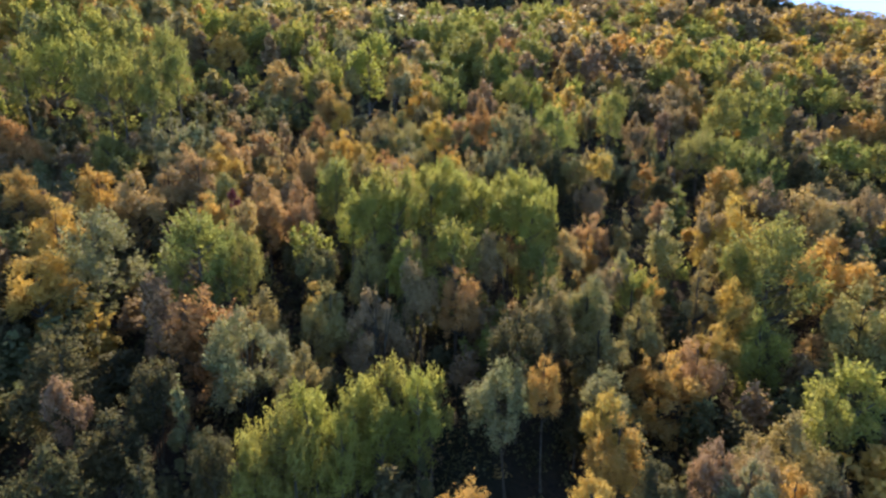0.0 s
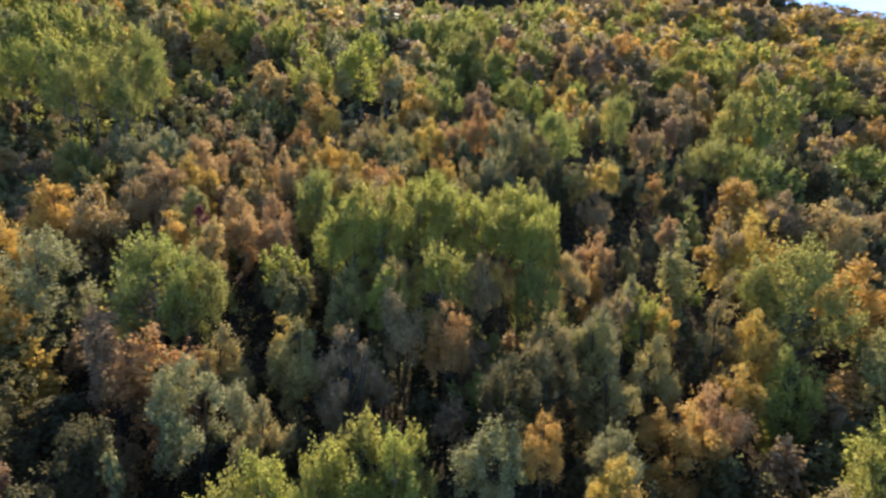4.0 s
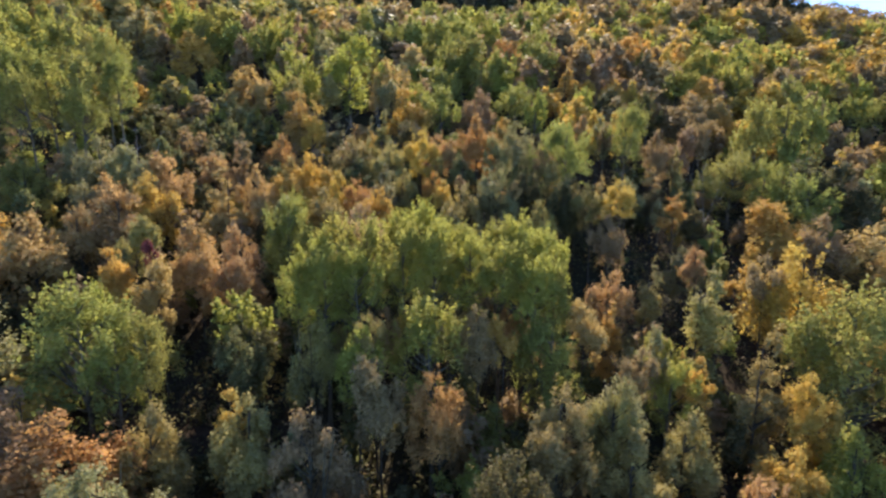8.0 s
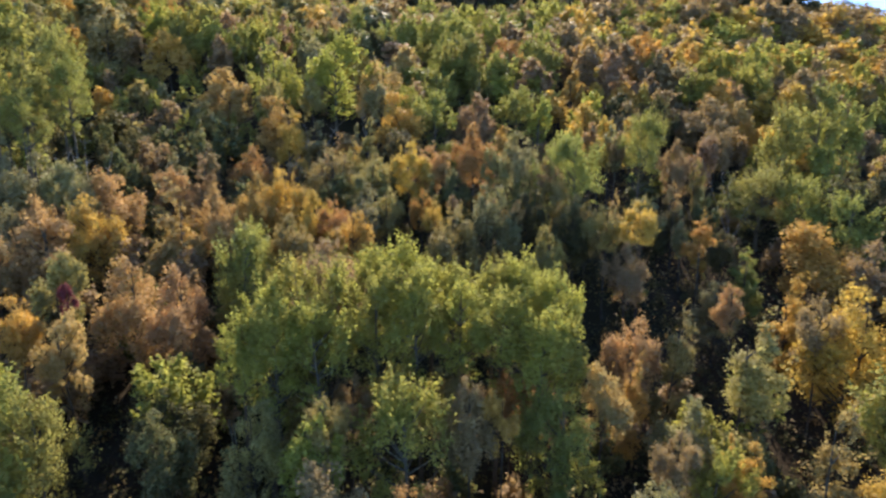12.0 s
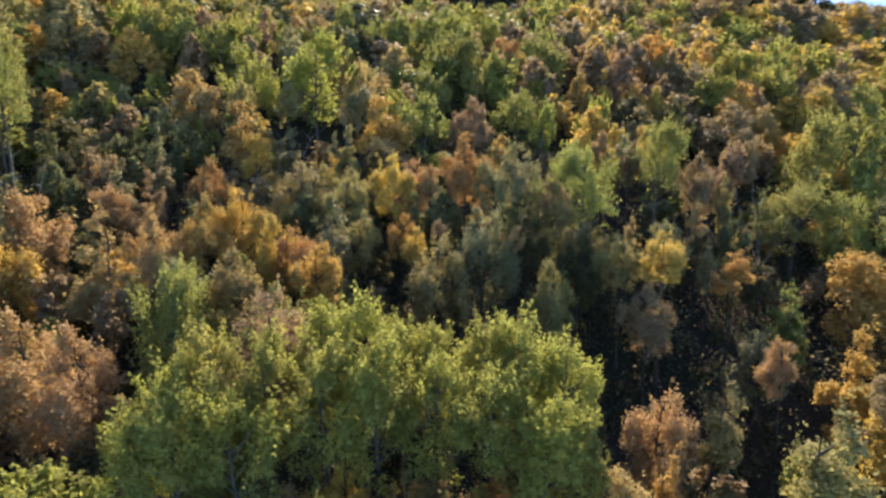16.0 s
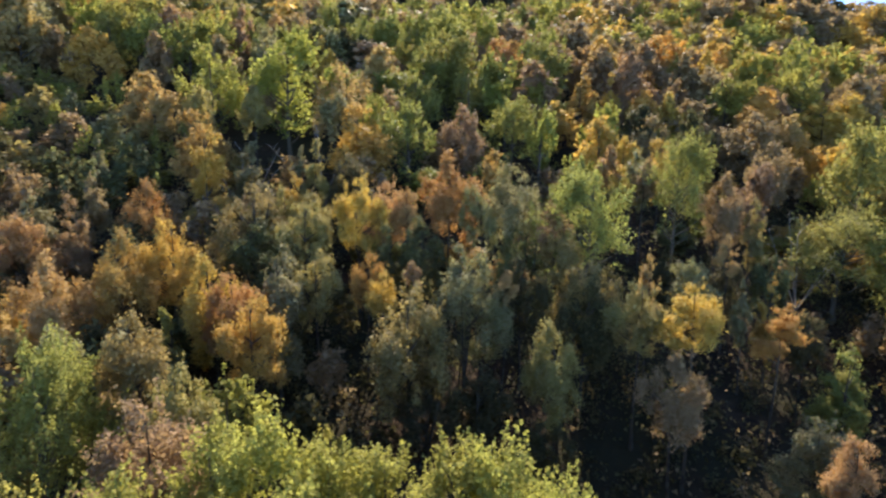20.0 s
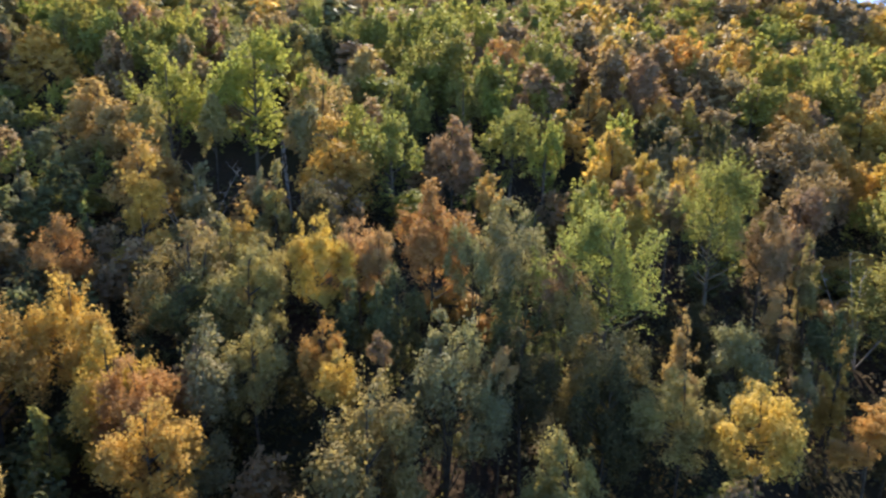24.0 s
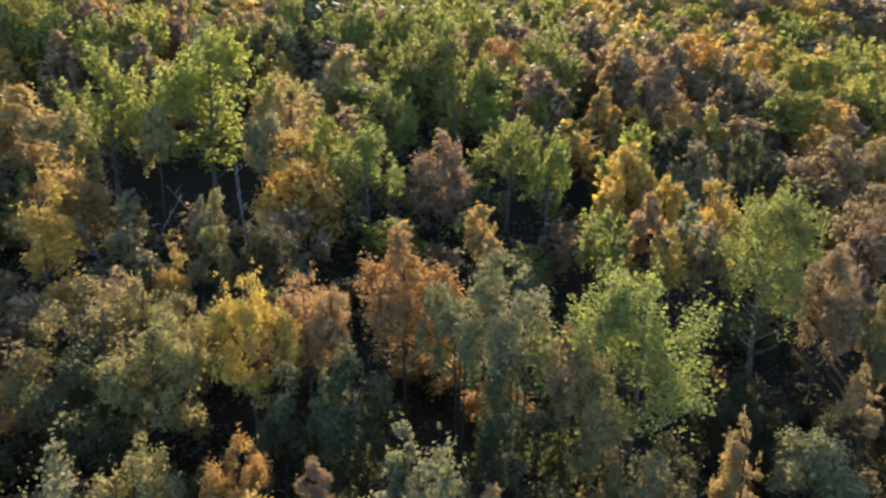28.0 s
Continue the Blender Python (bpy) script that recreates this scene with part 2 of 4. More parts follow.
def crown_arrays(rng, shape, leaves, leaf, clumps, shoots):
    """Leaves all over the clumps of a crown, thickest on their upper sides, with upright shoots on top and a hidden
    heart of larger leaves added to block light.
    """
    centres, size = crown_clumps(rng, shape, clumps)
    wide, high = FORM[shape]
    spiky = int(leaves * ((0.38 if shape == "A" else 0.04) if shoots else 0.0))
    share = size**2 * (rng.uniform(0.2, 1.8, clumps) if shape == "A" else 1.0)
    which = rng.choice(clumps, leaves - spiky, p=share / share.sum())
    outs = unit(rng.normal(size=(len(which), 3)) + (0, 0, 0.35))
    lump = 1 + 0.16 * np.sin(5 * outs[:, 0] + which) * np.sin(5 * outs[:, 1] + 2 * which) + 0.12 * np.sin(9 * outs[:, 2] + 3 * which)
    shell = size[which] * lump * (1 - 0.45 * rng.uniform(0, 1, len(which)) ** 2) * (1 + 0.35 * (rng.uniform(0, 1, len(which)) > 0.9))
    points = centres[which] + outs * shell[:, None] * (1, 1, 1.15) + rng.normal(size=(len(which), 3)) * 0.3 * leaf
    if spiky:
        tops = np.argsort(-centres[:, 2] - 1.0 * np.hypot(centres[:, 0], centres[:, 1]))[: clumps * 4 // 5]
        on = rng.choice(tops, shoots)
        low = centres[on] + unit(rng.normal(size=(shoots, 3)) * (1, 1, 0.3) + (0, 0, 0.9)) * size[on][:, None] * 0.8
        rise = rng.uniform(0.45, 1.15, shoots) * (1.0 if shape == "A" else 0.55)
        tip = low + np.stack([rng.normal(size=shoots) * 0.14, rng.normal(size=shoots) * 0.14, rise], 1) + 0.25 * unit(centres[on] * (1, 1, 0))
        pick, part_way = rng.integers(0, shoots, spiky), rng.uniform(0, 1, spiky)
        thin = (0.105 * (1.2 - part_way))[:, None]
        extra = low[pick] + (tip - low)[pick] * part_way[:, None] + rng.normal(size=(spiky, 3)) * thin * (1, 1, 0.6)
        points, outs = np.concatenate([points, extra]), np.concatenate([outs, unit(rng.normal(size=(spiky, 3)))])
    if shape == "A":  # aspens are thin below, so that their stems show
        level = points[:, 2] / points[:, 2].max()
        kept = rng.uniform(0, 1, len(points)) < 0.42 + 0.58 * np.clip((level - 0.25) / 0.4, 0, 1)
        points, outs = points[kept], outs[kept]
    fit = np.array([wide / 2 / np.percentile(np.hypot(points[:, 0], points[:, 1]), 96)] * 2 + [high / np.percentile(points[:, 2], 99.5)])
    # hidden larger leaves inside the clumps, added to keep sun off the near side
    core = rng.choice(clumps, max(60, leaves // (14 if shape == "A" else 4)), p=size**2 / (size**2).sum())
    inner = centres[core] + rng.normal(size=(len(core), 3)) * 0.38 * size[core][:, None]
    verts = np.concatenate([leaf_blades(rng, points * fit, outs, leaf, unruly=0.34 if leaf < 0.24 else 0.22), leaf_blades(rng, inner * fit, unit(rng.normal(size=inner.shape)), min(leaf * 1.7, max(0.34, leaf)))])
    return verts, np.arange(len(verts)).reshape(-1, 3), centres * fit, size


def tube(points, radii, sides=6):
    """A tapered, bent tube as vertices and faces."""
    points, verts, faces = np.asarray(points, float), [], []
    for k, (p, r) in enumerate(zip(points, radii)):
        ahead = unit(points[min(k + 1, len(points) - 1)] - points[max(k - 1, 0)])
        side = unit(np.cross(ahead, (0.31, 0.95, 0.05)))
        other = np.cross(ahead, side)
        turn = np.arange(sides) * 2 * np.pi / sides
        verts.append(p + r * (np.cos(turn)[:, None] * side + np.sin(turn)[:, None] * other))
    for k in range(len(points) - 1):
        for j in range(sides):
            a, b = k * sides + j, k * sides + (j + 1) % sides
            faces.append((a, b, b + sides, a + sides))
    return np.concatenate(verts), np.array(faces)


def joined(pieces):
    start, verts, faces = 0, [], []
    for v, f in pieces:
        verts.append(v), faces.append(f + start)
        start += len(v)
    return np.concatenate(verts), np.concatenate(faces)


def trunk_arrays(rng, shape):
    """A tapered, slightly bent trunk 1 m high (several stems for a willow)."""
    steps = np.linspace(0, 1, 8)
    stems = []
    for k in range(3 if shape == "W" else 1):
        sway = np.stack([np.sin(steps * 3 + rng.uniform(0, 6)), np.cos(steps * 2.6 + rng.uniform(0, 6)), 0 * steps], 1) * 0.10 * (steps * (1.05 - steps) * 3)[:, None]
        fan = (rng.normal(size=3) * (0.5, 0.5, 0) if shape == "W" else np.zeros(3)) * steps[:, None]
        stems.append(sway + fan + np.stack([0 * steps, 0 * steps, steps - 0.06 * (1 - steps)], 1))
    thick = {"A": 0.11, "B": 0.055, "C": 0.045, "W": 0.04}[shape]
    return joined([tube(p, thick * (1.12 - 1.02 * steps) + 0.012 + 0.05 * (steps == 0), 7) for p in stems])


def limb_arrays(rng, shape, centres, limbs):
    """Limbs from the trunk out into the clumps of the crown, one tube each."""
    wide, high = FORM[shape]
    thick = {"A": 0.05, "B": 0.035, "C": 0.028, "W": 0.03}[shape]
    arms = []
    for c in centres[rng.permutation(len(centres))[:limbs]]:
        foot = np.array([0, 0, np.clip(c[2] - 0.7 * np.hypot(c[0], c[1]) - 0.3, -0.4, 0.85 * high)])
        mid = (foot + c) / 2 + np.array([0, 0, -0.12 * np.linalg.norm(c[:2])])
        arms.append(tube([foot, mid, c], [thick, thick * 0.6, 0.006], 4))
    return arms


NAMES = {"A": ("aspen_tree", "aspen"), "B": ("birch_tree", "birch"), "C": ("young_birch_tree", "slender birch"), "W": ("willow_shrub", "willow shrub")}
TINTS = {"G": "yellow-green", "g": "green", "d": "dark olive", "o": "olive", "y": "golden yellow", "r": "rust orange", "b": "tan brown", "w": "grey-green", "k": "khaki yellow", "e": "deep green", "c": "crimson"}
HABIT = {"A": "tall {} aspen with upright shoots and bare grey trunk", "B": "{} autumn birch with rounded crown on the hillside",
         "C": "slender pointed {} young birch on the hillside", "W": "broad many-stemmed {} willow shrub on the slope"}
#          leaves, leaf size, clumps, shoots, limbs
NEAR = {"A": (6400, 0.104, 76, 95, 18), "B": (4300, 0.096, 60, 26, 14), "C": (3100, 0.088, 44, 10, 10), "W": (4500, 0.096, 66, 24, 14)}
GRAND = {"A": (9500, 0.080, 90, 170, 22), "B": (7200, 0.068, 84, 44, 18), "C": (5200, 0.062, 60, 14, 12), "W": (7600, 0.068, 100, 34, 18)}
MID = {"A": (3200, 0.155, 64, 45, 9), "B": (2400, 0.135, 50, 10, 6), "C": (1700, 0.12, 36, 6, 6), "W": (2400, 0.135, 54, 10, 6)}
LOW = {"A": (1100, 0.30, 40, 20, 5), "B": (760, 0.26, 30, 5, 4), "C": (560, 0.23, 24, 3, 4), "W": (760, 0.26, 30, 4, 4)}
GIANT = {"A": (14500, 0.064, 120, 300, 24), "B": (10500, 0.056, 110, 50, 20), "C": (8000, 0.050, 80, 20, 14), "W": (11500, 0.054, 130, 50, 20)}
DETAIL = {"giant": GIANT, "near": NEAR, "grand": GRAND, "mid": MID, "low": LOW}


def prototype(shape, detail, seed):
    """One tree with its parts: trunk, main limbs, thin limbs, crown."""
    rng = np.random.default_rng(seed)
    leaves, leaf, clumps, shoots, limbs = DETAIL[detail][shape]
    verts, faces, centres, size = crown_arrays(rng, shape, leaves, leaf, clumps, shoots)
    thing = new(NAMES[shape][0])
    stem, arms = trunk_arrays(rng, shape), limb_arrays(rng, shape, centres, limbs)
    main = 5 if detail in ("grand", "giant") else 0
    parts = [("trunk", stem, BARK[shape], True), ("limbwork", joined(arms[main:]), BARK[shape], True), ("crown", (verts, faces), LEAVES["g"], False)]
    parts += [("limb", arm, BARK[shape], True) for arm in arms[:main]]
    for name, (v, f), mat, smooth in parts:
        ob = new(name, array_mesh(name, v, f, (mat,), smooth=smooth))
        ob.parent = thing
        ob.material_slots[0].link = "OBJECT"
        ob.material_slots[0].material = mat
        if name == "limbwork":
            tagged(ob, kind="stuff")
    return thing


STOCK = {(s, d): [prototype(s, d, 10 * k + ord(s) + 500 * len(d)) for k in range(2 if d == "giant" else 3 if d == "grand" else 5)] for s in "ABCW" for d in DETAIL}
PLACED = []
chance = np.random.default_rng(7)


def plant(shape, tint, x, y, height, width, bare=0.0, detail=""):
    """Stands a tree of that shape and leaf colour on the slope; its crown keeps its proportions, its trunk takes up the rest."""
    wide, high = FORM[shape]
    width = width * (1.0 if shape == "A" else 1.12)
    s = width / wide
    aisle = 17 < y < 70 and abs(x - 1 - 0.08 * y) < 9 + 0.22 * y
    if aisle:
        fine = "giant" if s > 1.12 else "grand" if s > 0.7 else "near"
    elif y > 72:
        fine = "near" if y < 92 and s > 1.25 and abs(x - 5) < 32 else "mid"
    else:
        fine = "grand" if s > 1.35 or bare else "near"
    stock = STOCK[shape, detail or fine]
    z = float(ground_z(x, y))
    tilt = chance.normal(size=2) * 1.5
    ob = copy_thing(stock[int(chance.integers(len(stock)))], pose(x, y, z, tilt[0], tilt[1], chance.uniform(0, 360)))
    crown = min(high * s * chance.uniform(0.85, 1.12), 0.88 * height)
    least = {"A": 0.85 if y < 32 else 0.55, "B": 0.52, "C": 0.62, "W": 0.56}[shape] * height
    crown = min(max(crown, min(least, 1.3 * high * s)), height - bare)
    crown = min(crown, {"A": 2.2, "B": 1.55, "C": 2.4, "W": 1.45}[shape] * width)
    plump = chance.uniform(0.88, 1.14)
    for piece in ob.children:
        if piece.name.startswith("trunk"):
            piece.scale = (s**0.5, s**0.5, height - 0.12 * crown)
        else:
            piece.scale, piece.location = (s * plump, s / plump, crown / high), (0, 0, height - crown)
        if piece.name.startswith("crown"):
            piece.material_slots[0].material = LEAVES[tint]
    tagged(ob, HABIT[shape].format(TINTS[tint]), NAMES[shape][1].split()[-1] if shape != "W" else "shrub", "trees on the hillside")
    PLACED.append((x, y, width))
    return ob


plant("A", "G", -17.0, 85.4, 9.8, 6.3)
plant("A", "G", -32.0, 104.5, 9.5, 6.6)
plant("A", "G", -10.2, 85.6, 10.7, 7.0)
plant("A", "g", -29.3, 62.3, 9.7, 3.4, 2.9)
plant("A", "g", -34.3, 62.6, 10.7, 4.2, 3.2)
plant("A", "g", -29.4, 68.2, 11.4, 4.2, 3.4)
plant("A", "G", -44.1, 65.0, 10.8, 4.6, 3.2)
plant("A", "g", -31.2, 64.9, 11.2, 4.8, 3.4)
plant("A", "g", -35.2, 67.2, 11.5, 4.6, 3.5)
plant("A", "g", -37.8, 66.2, 11.7, 5.0, 3.5)
plant("A", "G", -42.6, 67.4, 11.8, 4.8, 3.5)
plant("A", "g", -31.7, 70.8, 13.2, 4.8, 4.0)
plant("A", "g", -37.3, 74.4, 14.0, 4.8, 4.2)
plant("A", "G", -39.7, 72.1, 13.5, 4.8, 4.1)
plant("A", "g", -44.5, 74.4, 13.4, 5.0, 4.0)
plant("A", "g", -47.3, 72.1, 12.7, 4.8, 3.8)
plant("A", "G", -6.4, 40.2, 8.6, 2.7, 4.6)
plant("A", "G", 7.1, 41.4, 9.0, 2.3, 4.6)
plant("A", "G", 6.0, 41.2, 9.8, 3.2, 4.6)
plant("A", "G", 4.4, 41.8, 10.1, 3.2, 5.3)
plant("A", "G", 2.6, 42.0, 10.2, 3.2, 5.3)
plant("A", "G", 1.0, 41.8, 10.8, 3.4, 5.3)
plant("A", "G", -0.8, 41.0, 10.8, 3.2, 5.3)
plant("A", "G", -2.6, 39.6, 10.4, 3.4, 5.3)
plant("A", "G", -4.6, 39.2, 10.1, 3.2, 4.6)
plant("A", "G", -5.4, 40.6, 10.0, 3.2, 4.6)
plant("A", "G", -3.9, 41.0, 11.1, 3.4, 5.3)
plant("A", "G", -2.6, 42.0, 10.6, 3.4, 5.3)
plant("A", "G", 7.2, 43.2, 9.9, 2.7, 4.6)
plant("A", "G", 5.9, 43.8, 10.2, 3.4, 4.6)
plant("A", "G", 4.4, 44.0, 9.8, 3.4, 5.3)
plant("A", "G", 2.9, 44.6, 9.6, 3.4, 5.3)
plant("A", "G", -1.2, 43.4, 10.3, 3.4, 5.3)
plant("A", "G", 1.6, 43.9, 10.3, 3.2, 5.3)
plant("A", "G", 0.3, 43.6, 11.2, 3.4, 5.3)
plant("B", "b", -22.0, 84.5, 7.1, 4.7)
plant("B", "k", -15.6, 79.4, 7.4, 3.0)
plant("B", "r", -14.2, 75.4, 7.0, 4.0)
plant("B", "k", -12.0, 81.6, 7.4, 2.4)
plant("W", "b", -5.3, 85.9, 8.5, 4.5)
plant("B", "w", -5.2, 81.3, 7.8, 2.4)
plant("B", "y", -2.6, 78.8, 7.7, 4.8)
plant("A", "G", -1.4, 82.9, 7.4, 3.8)
plant("A", "g", 1.0, 80.5, 7.8, 5.1)
plant("A", "g", 0.9, 90.6, 7.4, 6.0)
plant("A", "g", 2.2, 98.8, 6.4, 5.5)
plant("A", "g", 5.8, 98.2, 6.5, 5.5)
plant("A", "G", 4.1, 118.2, 7.8, 5.4)
plant("A", "G", 7.7, 118.5, 8.0, 5.4)
plant("A", "G", -1.6, 119.0, 7.3, 5.5)
plant("A", "G", 2.0, 117.7, 7.4, 5.5)
plant("B", "r", 9.6, 103.2, 8.5, 3.7)
plant("B", "r", 11.7, 103.8, 8.5, 3.1)
plant("A", "g", 15.7, 104.3, 8.5, 5.1)
plant("A", "G", 10.0, 93.6, 7.3, 5.3)
plant("A", "G", 14.0, 93.3, 7.3, 4.7)
plant("B", "o", 5.3, 81.2, 7.4, 3.1)
plant("A", "g", 9.7, 84.2, 7.4, 4.7)
plant("A", "G", 11.9, 82.0, 7.4, 3.1)
plant("B", "r", 7.5, 72.5, 7.5, 1.8)
plant("B", "r", 4.4, 66.2, 9.3, 3.3)
plant("W", "w", 6.4, 64.5, 8.2, 2.3)
plant("W", "w", 8.3, 64.5, 9.3, 2.9)
plant("A", "g", 11.4, 62.2, 10.0, 4.6, 3.6, "giant")
plant("A", "g", 14.0, 74.5, 7.0, 3.7)
plant("A", "g", 18.9, 69.2, 10.6, 4.4, 3.4)
plant("A", "d", 26.9, 86.9, 7.3, 3.7)
plant("B", "y", 18.3, 78.4, 7.3, 1.8)
plant("B", "y", 16.1, 71.9, 7.4, 1.8)
plant("B", "b", 16.0, 74.9, 7.3, 2.5)
plant("B", "y", 20.6, 77.3, 7.4, 2.7)
plant("B", "w", 17.2, 72.8, 7.9, 2.5)
plant("A", "G", 18.1, 86.4, 7.4, 4.1)
plant("B", "y", 16.9, 82.6, 7.3, 3.9)
plant("B", "r", 17.8, 94.4, 7.3, 4.0)
plant("C", "y", 21.5, 96.3, 7.3, 2.4)
plant("B", "b", 22.1, 109.1, 7.8, 4.9)
plant("B", "b", 25.3, 107.1, 7.4, 4.9)
plant("B", "y", 31.1, 112.4, 8.5, 5.0)
plant("B", "o", 31.0, 103.4, 8.5, 4.6)
plant("B", "y", 37.9, 115.2, 7.4, 4.3)
plant("B", "y", 40.8, 115.0, 7.9, 4.3)
plant("B", "y", 42.8, 112.0, 7.8, 4.6)
plant("B", "y", 45.8, 111.4, 7.6, 4.6)
plant("A", "G", 47.8, 111.7, 7.7, 4.1)
plant("A", "G", 50.6, 112.8, 7.7, 4.1)
plant("B", "y", 25.1, 95.4, 6.4, 3.8)
plant("B", "y", 27.6, 94.7, 6.6, 3.8)
plant("B", "o", 32.7, 99.6, 7.8, 4.3)
plant("B", "o", 35.6, 99.7, 7.7, 4.3)
plant("B", "y", 36.7, 95.7, 7.4, 4.6)
plant("B", "o", 31.6, 86.7, 7.0, 5.0)
plant("B", "b", 35.5, 88.0, 7.3, 3.2)
plant("B", "o", 29.7, 79.0, 7.5, 2.8)
plant("B", "o", 26.6, 74.5, 7.2, 3.1)
plant("B", "o", 21.9, 69.6, 8.1, 3.0)
plant("C", "b", 20.1, 63.8, 7.5, 1.3, 5.0)
plant("C", "b", 14.9, 61.4, 6.7, 1.5)
plant("B", "w", 17.0, 61.6, 6.5, 2.3)
plant("B", "o", 22.6, 85.6, 7.4, 3.7)
plant("B", "d", 21.2, 88.0, 7.4, 4.2)
plant("B", "b", -3.5, 97.7, 7.4, 4.8)
plant("C", "w", -9.7, 73.1, 6.4, 2.9)
plant("C", "k", -4.8, 71.5, 7.4, 1.9)
plant("C", "w", -6.3, 73.5, 6.1, 0.9)
plant("W", "d", -2.6, 71.4, 6.3, 3.0)
plant("C", "y", -6.1, 69.4, 6.1, 2.0)
plant("C", "y", -11.6, 69.9, 8.2, 2.9)
plant("B", "k", -5.6, 66.3, 6.2, 2.2)
plant("W", "k", -3.4, 65.2, 7.0, 2.1)
plant("B", "y", -0.8, 64.1, 8.3, 2.7)
plant("B", "b", 0.8, 65.6, 7.4, 2.6)
plant("B", "b", 2.0, 64.8, 7.4, 1.6)
plant("W", "k", -6.9, 64.4, 6.5, 4.8)
plant("B", "k", -3.6, 62.8, 7.0, 2.8)
plant("B", "e", 2.9, 62.6, 7.0, 2.9)
plant("C", "e", 0.8, 62.0, 7.0, 1.6)
plant("C", "e", 2.2, 61.4, 7.0, 0.9)
plant("B", "k", -2.1, 58.8, 6.5, 2.1)
plant("B", "y", 0.3, 59.2, 6.8, 1.7)
plant("B", "y", 1.1, 57.8, 6.8, 1.4)
plant("C", "w", -3.9, 58.0, 6.4, 0.9)
plant("B", "o", 2.5, 58.6, 6.7, 0.8)
plant("C", "w", 4.9, 59.1, 7.2, 1.4)
plant("B", "d", 7.9, 59.0, 7.3, 2.2)
plant("B", "b", 6.9, 58.1, 7.0, 1.1)
plant("B", "o", 17.4, 71.2, 8.0, 1.7)
plant("W", "o", 9.9, 62.1, 7.9, 1.5)
plant("B", "o", -2.0, 40.5, 6.6, 1.9)
plant("B", "y", 0.2, 40.3, 7.2, 1.6)
plant("B", "k", 1.7, 41.0, 6.8, 1.9)
plant("B", "o", 3.3, 41.4, 6.6, 1.8)
plant("B", "r", 5.0, 41.4, 6.8, 1.7)
plant("B", "b", 6.5, 41.3, 6.2, 1.7)
plant("B", "k", -4.0, 40.1, 6.4, 1.8)
# low plants in the gaps, tinted dark to stand for the shade there
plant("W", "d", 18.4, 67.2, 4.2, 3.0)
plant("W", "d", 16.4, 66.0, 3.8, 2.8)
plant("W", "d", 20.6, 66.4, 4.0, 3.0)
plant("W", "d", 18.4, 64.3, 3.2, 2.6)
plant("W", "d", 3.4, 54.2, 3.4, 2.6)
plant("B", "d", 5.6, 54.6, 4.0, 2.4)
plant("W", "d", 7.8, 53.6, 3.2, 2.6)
plant("A", "g", -27.8, 99.2, 8.8, 4.9)
plant("A", "g", -24.5, 99.2, 8.7, 4.9)
plant("A", "g", -32.7, 98.5, 8.6, 4.5)
plant("A", "g", -29.7, 98.9, 8.1, 4.5)
plant("B", "o", -7.9, 121.6, 7.9, 4.6)
plant("B", "o", -4.9, 121.2, 7.3, 4.6)
plant("B", "d", -8.3, 103.6, 7.8, 3.7)
plant("B", "d", -5.9, 104.1, 7.4, 3.7)
plant("B", "b", -18.2, 111.1, 7.4, 4.0)
plant("B", "b", -15.5, 110.7, 7.7, 4.0)
plant("B", "d", -11.4, 102.7, 8.5, 5.5)
plant("A", "G", 12.9, 121.0, 7.8, 5.7)
plant("A", "G", 16.7, 120.9, 7.7, 5.7)
plant("A", "o", 18.8, 122.0, 7.3, 4.1)
plant("A", "o", 21.6, 120.5, 7.5, 4.1)
plant("B", "o", 26.3, 131.4, 7.5, 5.2)
plant("B", "o", 29.8, 129.4, 7.2, 5.2)
plant("A", "g", 50.6, 136.6, 7.5, 6.2)
plant("A", "g", 54.7, 137.1, 8.2, 6.2)
plant("A", "g", 58.9, 138.4, 7.8, 6.2)
plant("A", "g", 59.0, 128.0, 7.6, 4.4)
plant("A", "g", 62.0, 128.0, 7.5, 4.4)
plant("A", "o", 45.8, 137.3, 7.7, 5.0)
plant("A", "o", 49.2, 138.0, 7.4, 5.0)
plant("B", "b", -18.9, 62.1, 5.5, 3.1)
plant("C", "o", -16.9, 64.2, 5.9, 2.7)
plant("B", "r", -11.0, 57.5, 7.2, 3.1)
plant("B", "b", -13.0, 55.7, 7.4, 2.8)
plant("B", "y", -9.5, 59.8, 6.6, 2.8)
plant("B", "y", -6.7, 57.6, 6.6, 2.8)
plant("B", "r", -5.5, 56.8, 6.5, 2.5)
plant("B", "y", -3.7, 54.2, 7.2, 2.5)
plant("C", "w", -3.5, 57.1, 7.3, 2.4)
plant("B", "k", 2.7, 55.4, 7.3, 3.6)
plant("W", "w", 5.1, 57.9, 7.6, 3.7)
plant("B", "k", 9.1, 54.2, 7.2, 2.5)
plant("B", "k", 12.8, 56.1, 7.7, 2.6, 4.4)
plant("B", "y", 14.4, 54.1, 9.1, 2.7, 5.9)
plant("B", "o", 13.5, 53.2, 7.0, 2.5)
plant("C", "w", 19.7, 60.6, 6.2, 1.3)
plant("C", "y", 21.7, 61.9, 6.0, 1.8)
plant("C", "y", 19.2, 56.5, 7.5, 1.9, 4.7)
plant("B", "d", 22.0, 59.1, 5.8, 1.9)
plant("C", "g", 23.4, 57.5, 5.0, 2.0)
plant("B", "w", 18.7, 52.1, 5.5, 2.7)
plant("B", "b", 18.7, 49.7, 6.3, 1.6)
plant("A", "g", 28.9, 67.6, 7.4, 6.2)
plant("B", "k", -6.7, 50.9, 8.0, 2.3)
plant("B", "k", -4.7, 49.1, 7.5, 2.3)
plant("B", "o", -3.8, 45.4, 9.3, 3.3)
